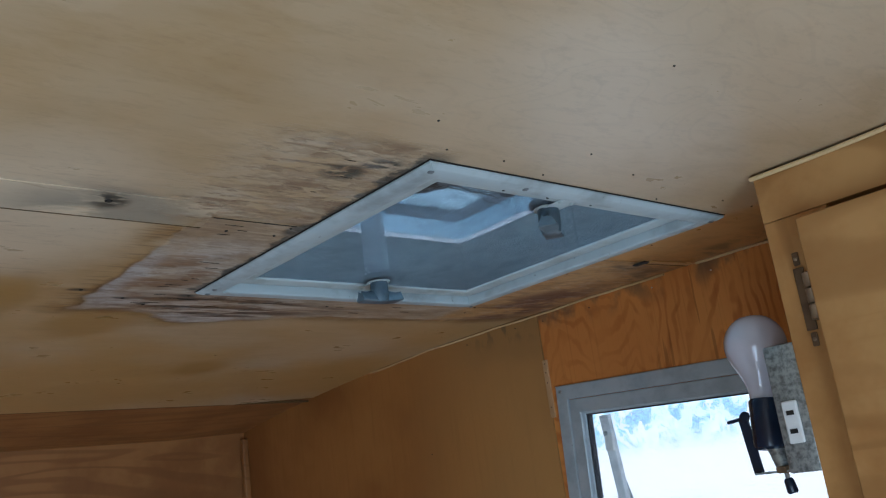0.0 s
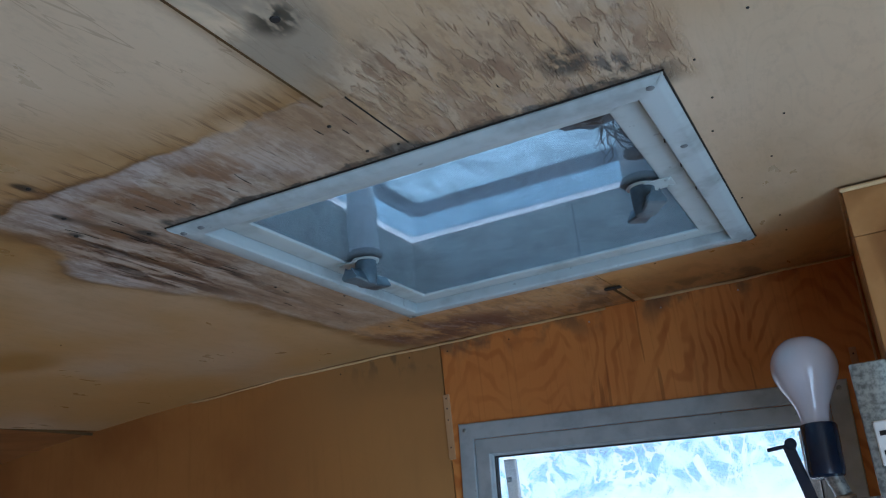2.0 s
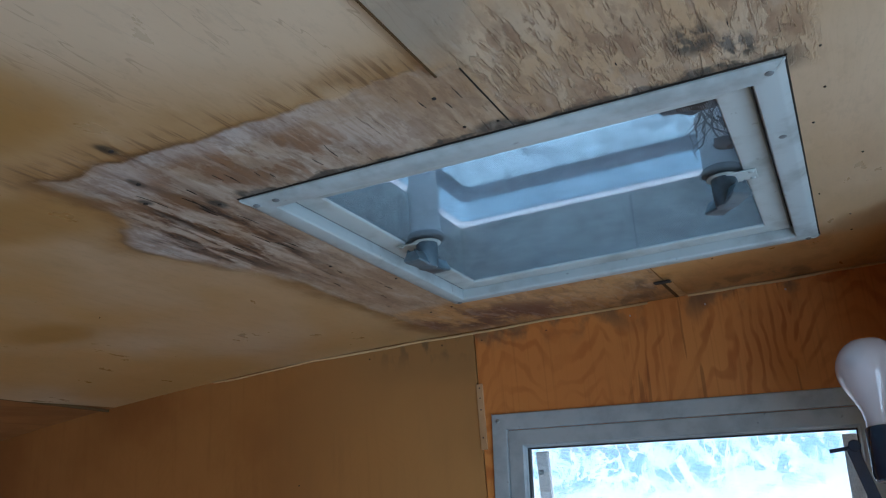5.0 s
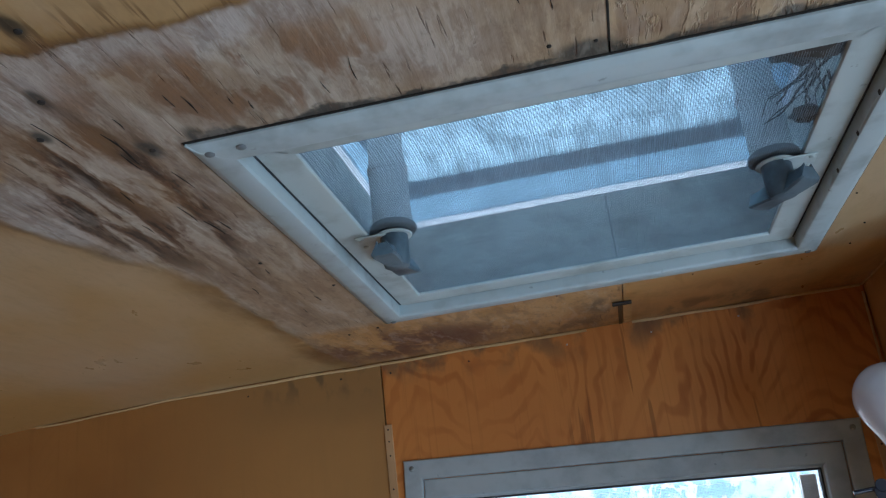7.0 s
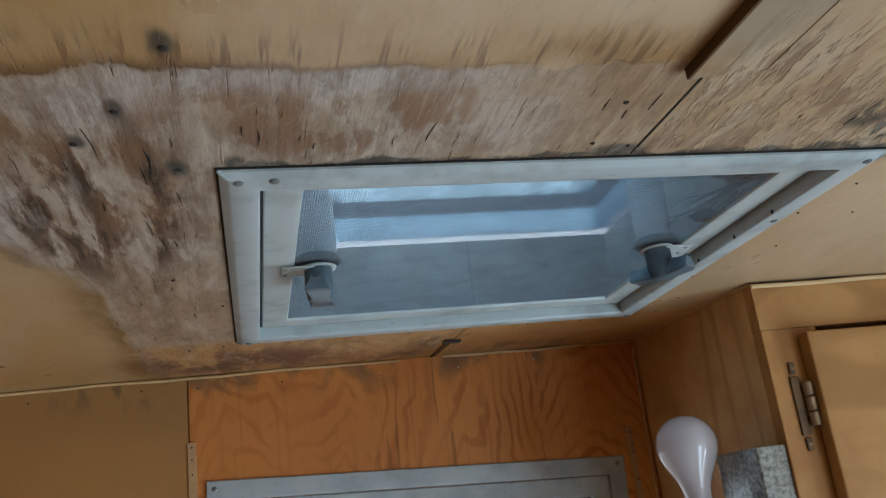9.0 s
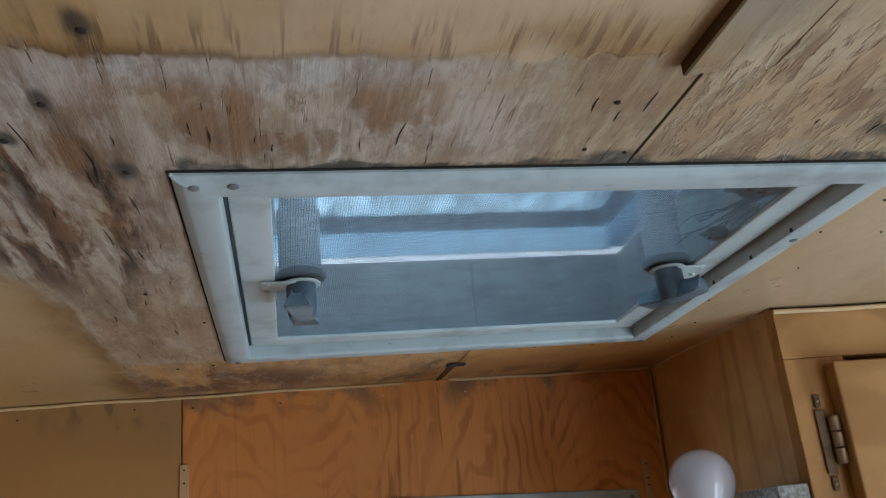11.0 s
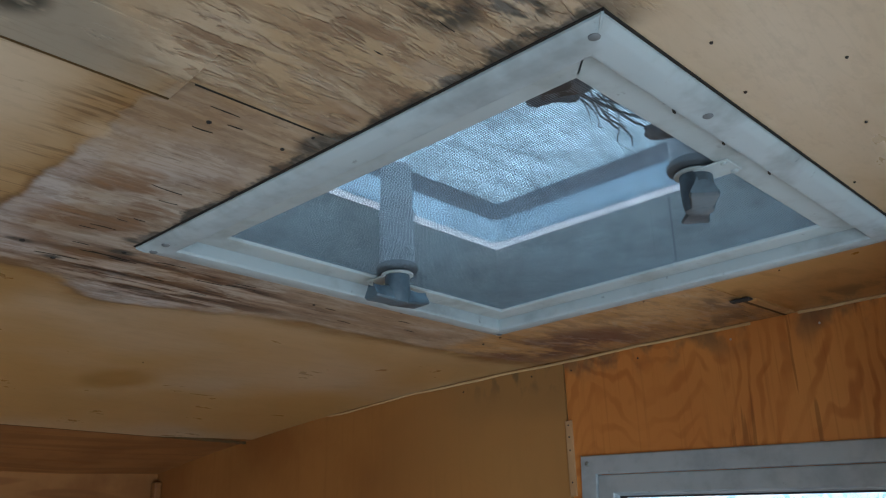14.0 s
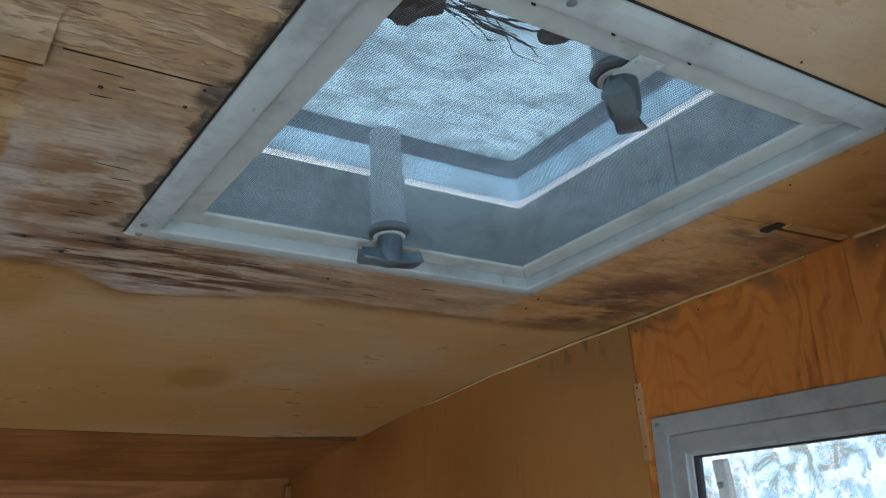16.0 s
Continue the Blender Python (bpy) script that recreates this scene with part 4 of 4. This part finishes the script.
# dry twigs and crumbs of a mud nest lying on the screen
def mud(cx, cy, rx, ry, rz, seed):
    tmp = bmesh.new()
    bmesh.ops.create_icosphere(tmp, subdivisions=3, radius=1.0)
    for v in tmp.verts:
        k = 1 + 0.34 * noise.noise(v.co * 2.3 + Vector((seed, 0, 0))) + 0.12 * noise.noise(v.co * 7.0)
        v.co = Vector((cx + rx * v.co.x * k, cy + ry * v.co.y * k, 1.9074 + rz * 0.8 + rz * v.co.z * k))
    return tmp


tagged(smooth(part("mud_nest", mud(0.347, 0.056, 0.022, 0.017, 0.0050, 0), MUD), 180), "crumbling dark mud nest lying on the vent screen", "nest", "mud nests")
tagged(smooth(part("mud_nest", mud(0.357, 0.142, 0.010, 0.010, 0.0040, 4), MUD), 180), "small crumb of dark mud nest on the vent screen", "nest", "mud nests")
rng = random.Random(4)
bm = bmesh.new()
for k in range(17):
    p = Vector((0.354 + rng.uniform(-0.006, 0.006), 0.066 + rng.uniform(-0.006, 0.030), 1.9082 + rng.uniform(0.0, 0.004)))
    way = Vector((rng.uniform(-0.22, 0.06), 1.0, rng.uniform(-0.01, 0.03))).normalized()
    points = [p.copy()]
    for s in range(rng.randint(4, 8)):
        way = (way + Vector((rng.uniform(-0.30, 0.28), rng.uniform(-0.1, 0.1), rng.uniform(-0.08, 0.08)))).normalized()
        p = p + way * rng.uniform(0.006, 0.013)
        p.z = min(max(p.z, 1.9079), 1.918)
        p.x = min(max(p.x, 0.332), 0.366)
        points.append(p.copy())
    join(bm, tube(points, rng.uniform(0.0004, 0.0010), 6, 0.5))
tagged(part("dry_twigs", bm, TWIG), "tangle of dark dry twigs lying on the vent screen", "twigs", kind="stuff")


# ---- the window ----
# its frame hangs a little out of true
window = tagged(empty("window_1", pose(-0.0430, 0.0060, 1.7880, 0, 2.6, 0)), "grey aluminium awning window with a bright view", "window", kind="structure")
WIDE, HIGH = 0.500, 0.460


def window_frame(name, profile, wide, high, shift, material):
    """Four mitred rails in the wall's plane; profile: inward distance and depth towards the room."""
    out = frame_of_rails(name, profile, wide, high, material, window)
    for ob in out:
        ob.matrix_basis = Matrix.Translation((shift, WALL_Y, -high - shift)) @ pose(0, 0, 0, 90)
        smooth(ob, 25)
    return out


window_frame("frame_rail", [(0, 0.0002), (0, 0.0085), (0.0012, 0.0100), (0.0190, 0.0104), (0.0215, 0.0098), (0.0222, 0.0080), (0.0222, -0.02), (0.018, -0.02), (0.016, 0.0002)], WIDE, HIGH, 0.0, ALUMINIUM)
window_frame("sash_rail", [(0, -0.015), (0, 0.0070), (0.0012, 0.0082), (0.0200, 0.0084), (0.0215, 0.0070), (0.0225, 0.0010), (0.0240, 0.0), (0.0240, -0.015)], WIDE - 0.0456, HIGH - 0.0456, 0.0228, ALUMINIUM)
window_frame("gasket", [(0, -0.012), (0, -0.0005), (0.0018, -0.0010), (0.0018, -0.012)], WIDE - 0.0936, HIGH - 0.0936, 0.0468, GASKET_AND_SHADE)
pane = part("pane", boxed(0.050, WIDE - 0.050, WALL_Y + 0.0080, WALL_Y + 0.0110, -HIGH + 0.050, -0.050), GLASS, window, "clear glass pane")
pane.visible_shadow = False
mesh = mesh_screen(WIDE - 0.102, HIGH - 0.102, 0.0016, 0.00013, 0.0)
mesh.materials.append(WIRE)
flyscreen = new("insect_screen", mesh)
flyscreen.parent = window
flyscreen.matrix_basis = Matrix.Translation((0.051, WALL_Y + 0.0045, -HIGH + 0.051)) @ pose(0, 0, 0, 90)
tagged(flyscreen, "fine wire insect screen", kind="stuff")
for x, z in ((0.010, -0.010), (WIDE - 0.010, -0.010)):
    smooth(part("screw", lathe([(0.0032, 0.0), (0.0028, -0.0008), (0.0014, -0.0014)], 12), STEEL, window)).matrix_basis = pose(x, WALL_Y - 0.0102, z, -90)
# the outer sash, hinged at its top and pushed out below
outer = empty("outer_sash", pose(0.0, WALL_Y + 0.026, -0.050, 9))
outer.parent = window
for x0, x1 in ((0.049, 0.0655), (WIDE - 0.0655, WIDE - 0.049)):
    part("stile", boxed(x0, x1, 0.0, 0.010, -0.37, -0.002, 0.0015), WHITE_SASH, outer)
part("bottom_rail", boxed(0.0658, WIDE - 0.0658, 0.0, 0.016, -0.37, -0.352, 0.0015), WHITE_SASH, outer)
outer_pane = part("pane", boxed(0.0658, WIDE - 0.0658, 0.006, 0.009, -0.352, -0.004), GLASS, outer)
outer_pane.visible_shadow = False
part("stay_arm", join(bmesh.new(), boxed(-0.004, 0.004, -0.002, 0.002, -0.16, 0.0, 0.001), pose(0.054, WALL_Y + 0.03, -0.075, 17, -4, 0)), STEEL, window, "grey stay arm")
part("stay_bracket", boxed(0.050, 0.066, WALL_Y + 0.030, WALL_Y + 0.036, -0.105, -0.078, 0.002), OUTLET, window, "pale bracket")


# ---- the wall cabinet ----
cabinet = tagged(empty("wall_cabinet", pose(0.4975, 0.3195, 1.30)), "honey-varnished plywood wall cabinet hung under the ceiling", "cabinet")


def cab(name, x0, x1, y0, y1, z0, z1, material, bevel=0.0008, label="", parent=None):
    return part(name, boxed(x0, x1, y0, y1, z0, z1, bevel), material, parent or cabinet, label)


cab("side_panel", 0.0, 0.012, 0.016, 0.2895, 0.0, 0.6055, BIRCH_Z)
cab("face_frame", -0.0005, 0.060, 0.0, 0.0155, 0.0, 0.5515, BIRCH_FACE, 0.0012)
cab("top_rail", -0.0005, 0.95, 0.0, 0.0155, 0.5517, 0.5985, BIRCH_X, 0.0003)
cab("bottom_panel", 0.012, 0.95, 0.016, 0.2895, 0.0, 0.012, BIRCH_X)
cab("side_panel", 0.938, 0.95, 0.016, 0.2895, 0.012, 0.5975, BIRCH_Z)
cab_door = cab("door", 0.0365, 0.52, -0.0175, -0.0015, 0.03, 0.5440, BIRCH_X, 0.0018, "pale plywood overlay door")
cab("door", 0.525, 0.93, -0.0175, -0.0015, 0.03, 0.5440, BIRCH_X, 0.0018)


def hinge():
    """A tarnished overlay hinge: a leaf on the frame, a knuckled barrel at the door's edge."""
    leaf = part("hinge", boxed(0.0172, 0.0268, -0.0026, -0.0004, 0.448, 0.504, 0.0008), HINGE, cabinet, "tarnished brass hinge")
    for z in (0.4400, 0.512):
        part("leaf_end", boxed(0.0192, 0.0252, -0.0026, -0.0004, z - 0.006, z + 0.006, 0.0010), HINGE, leaf)
        smooth(part("screw", lathe([(0.0020, 0.0), (0.0017, -0.0006), (0.0008, -0.0010)], 10), BRASS, leaf)).matrix_basis = pose(0.0222, -0.0026, z, -90)
    for k in range(3):
        z = 0.4555 + k * 0.0142
        smooth(part("knuckle", lathe([(0.0036, 0.0), (0.0048, 0.0008), (0.0048, 0.0128), (0.0036, 0.0136)], 16), BRASS, leaf)).matrix_basis = pose(0.0312, -0.0062, z)


hinge()
for y, z in ((0.035, 0.586), (0.055, 0.584), (0.125, 0.584)):
    nail(0.0, y, z, 0.0013, BRIGHT_NAIL, cabinet, "x")


# ---- the lamp on the cabinet's side ----
lamp = tagged(empty("wall_lamp", pose(0.4972, 0.322, 1.631)), "galvanised box lamp with bare frosted bulb and two-slot outlet", "lamp")
smooth(part("box", boxed(-0.0310, -0.0004, 0.0, 0.078, 0.0, 0.112, 0.0022), STEEL, lamp, "spotted galvanised steel box"), 30)
plate = part("outlet", boxed(-0.0238, -0.0090, -0.0022, 0.0006, 0.025, 0.062, 0.0016), OUTLET, lamp, "cream two-slot outlet")
for z in (0.0355, 0.0515):
    part("slot", boxed(-0.0200, -0.0130, -0.0027, -0.0020, z - 0.0020, z + 0.0020), VOID, plate)
smooth(part("socket", lathe([(0.0120, -0.014), (0.0150, -0.012), (0.0160, -0.008), (0.0162, 0.032), (0.0152, 0.034), (0.0120, 0.034)], 28), BAKELITE, lamp, "black bakelite socket"), 35).matrix_basis = pose(-0.0700, 0.0510, 0.036, -7, 2, 0)
bulb_shape = [(0.0100, 0.0)]
for k in range(25):
    u = k / 24
    # neck, shoulder and globe of a common bulb
    z = 0.088 * u
    if z > 0.043:
        d = (z - 0.058) / 0.0300
        w = 0.0300 * math.sqrt(max(0.0, 1 - d * d))
    else:
        w = 0.026 - 0.577 * (0.043 - z)
    w = 0.5 * (w + 0.0118 + math.sqrt((w - 0.0118) ** 2 + 0.005 ** 2)) if z < 0.043 else w
    bulb_shape.append((max(w, 0.0004), z))
smooth(part("bulb", lathe(bulb_shape, 40), BULB, lamp, "frosted white light bulb"), 80).matrix_basis = pose(-0.0705, 0.0540, 0.0660, -6, 1, 0)
smooth(part("stem", tube([(-0.0665, 0.0495, 0.026), (-0.0635, 0.0485, 0.016), (-0.0605, 0.0475, 0.006)], 0.0080, 18, 0.92), STEEL, lamp, "dull metal stem"), 40)
smooth(part("nut", lathe([(0.0078, 0.0035), (0.0092, 0.0025), (0.0092, -0.0015), (0.0074, -0.0030)], 6), BRASS, lamp, "brass nut"), 20).matrix_basis = pose(-0.0600, 0.0472, 0.0030)
part("foot_plate", boxed(-0.0885, -0.001, 0.040, 0.054, 0.0008, 0.0026, 0.0006), STEEL, lamp)
arm = part("arm", join(bmesh.new(), boxed(-0.0052, 0.0052, -0.001, 0.001, 0.0, 0.056, 0.0008), pose(-0.0868, 0.047, 0.002, -13, -11, 8)), BAKELITE, lamp, "dark flat bracket arm")
part("pin", tube([(-0.094, 0.060, 0.0555), (-0.118, 0.061, 0.0535)], 0.0019, 10), BAKELITE, lamp)
smooth(part("arm_eye", lathe([(0.0050, 0.0), (0.0056, 0.0005), (0.0056, 0.0020), (0.0050, 0.0025)], 20), BAKELITE, lamp)).matrix_basis = pose(-0.0962, 0.0585, 0.0560, 75)
part("toggle_stem", tube([(-0.0598, 0.0471, 0.001), (-0.0590, 0.0468, -0.007)], 0.0022, 10), STEEL, lamp)
smooth(part("toggle", lathe([(0.0034, 0.0), (0.0046, -0.002), (0.0052, -0.012), (0.0040, -0.0140)], 14), BAKELITE, lamp, "black turn switch")).matrix_basis = pose(-0.0590, 0.0468, -0.0050, 4, -6, 0)
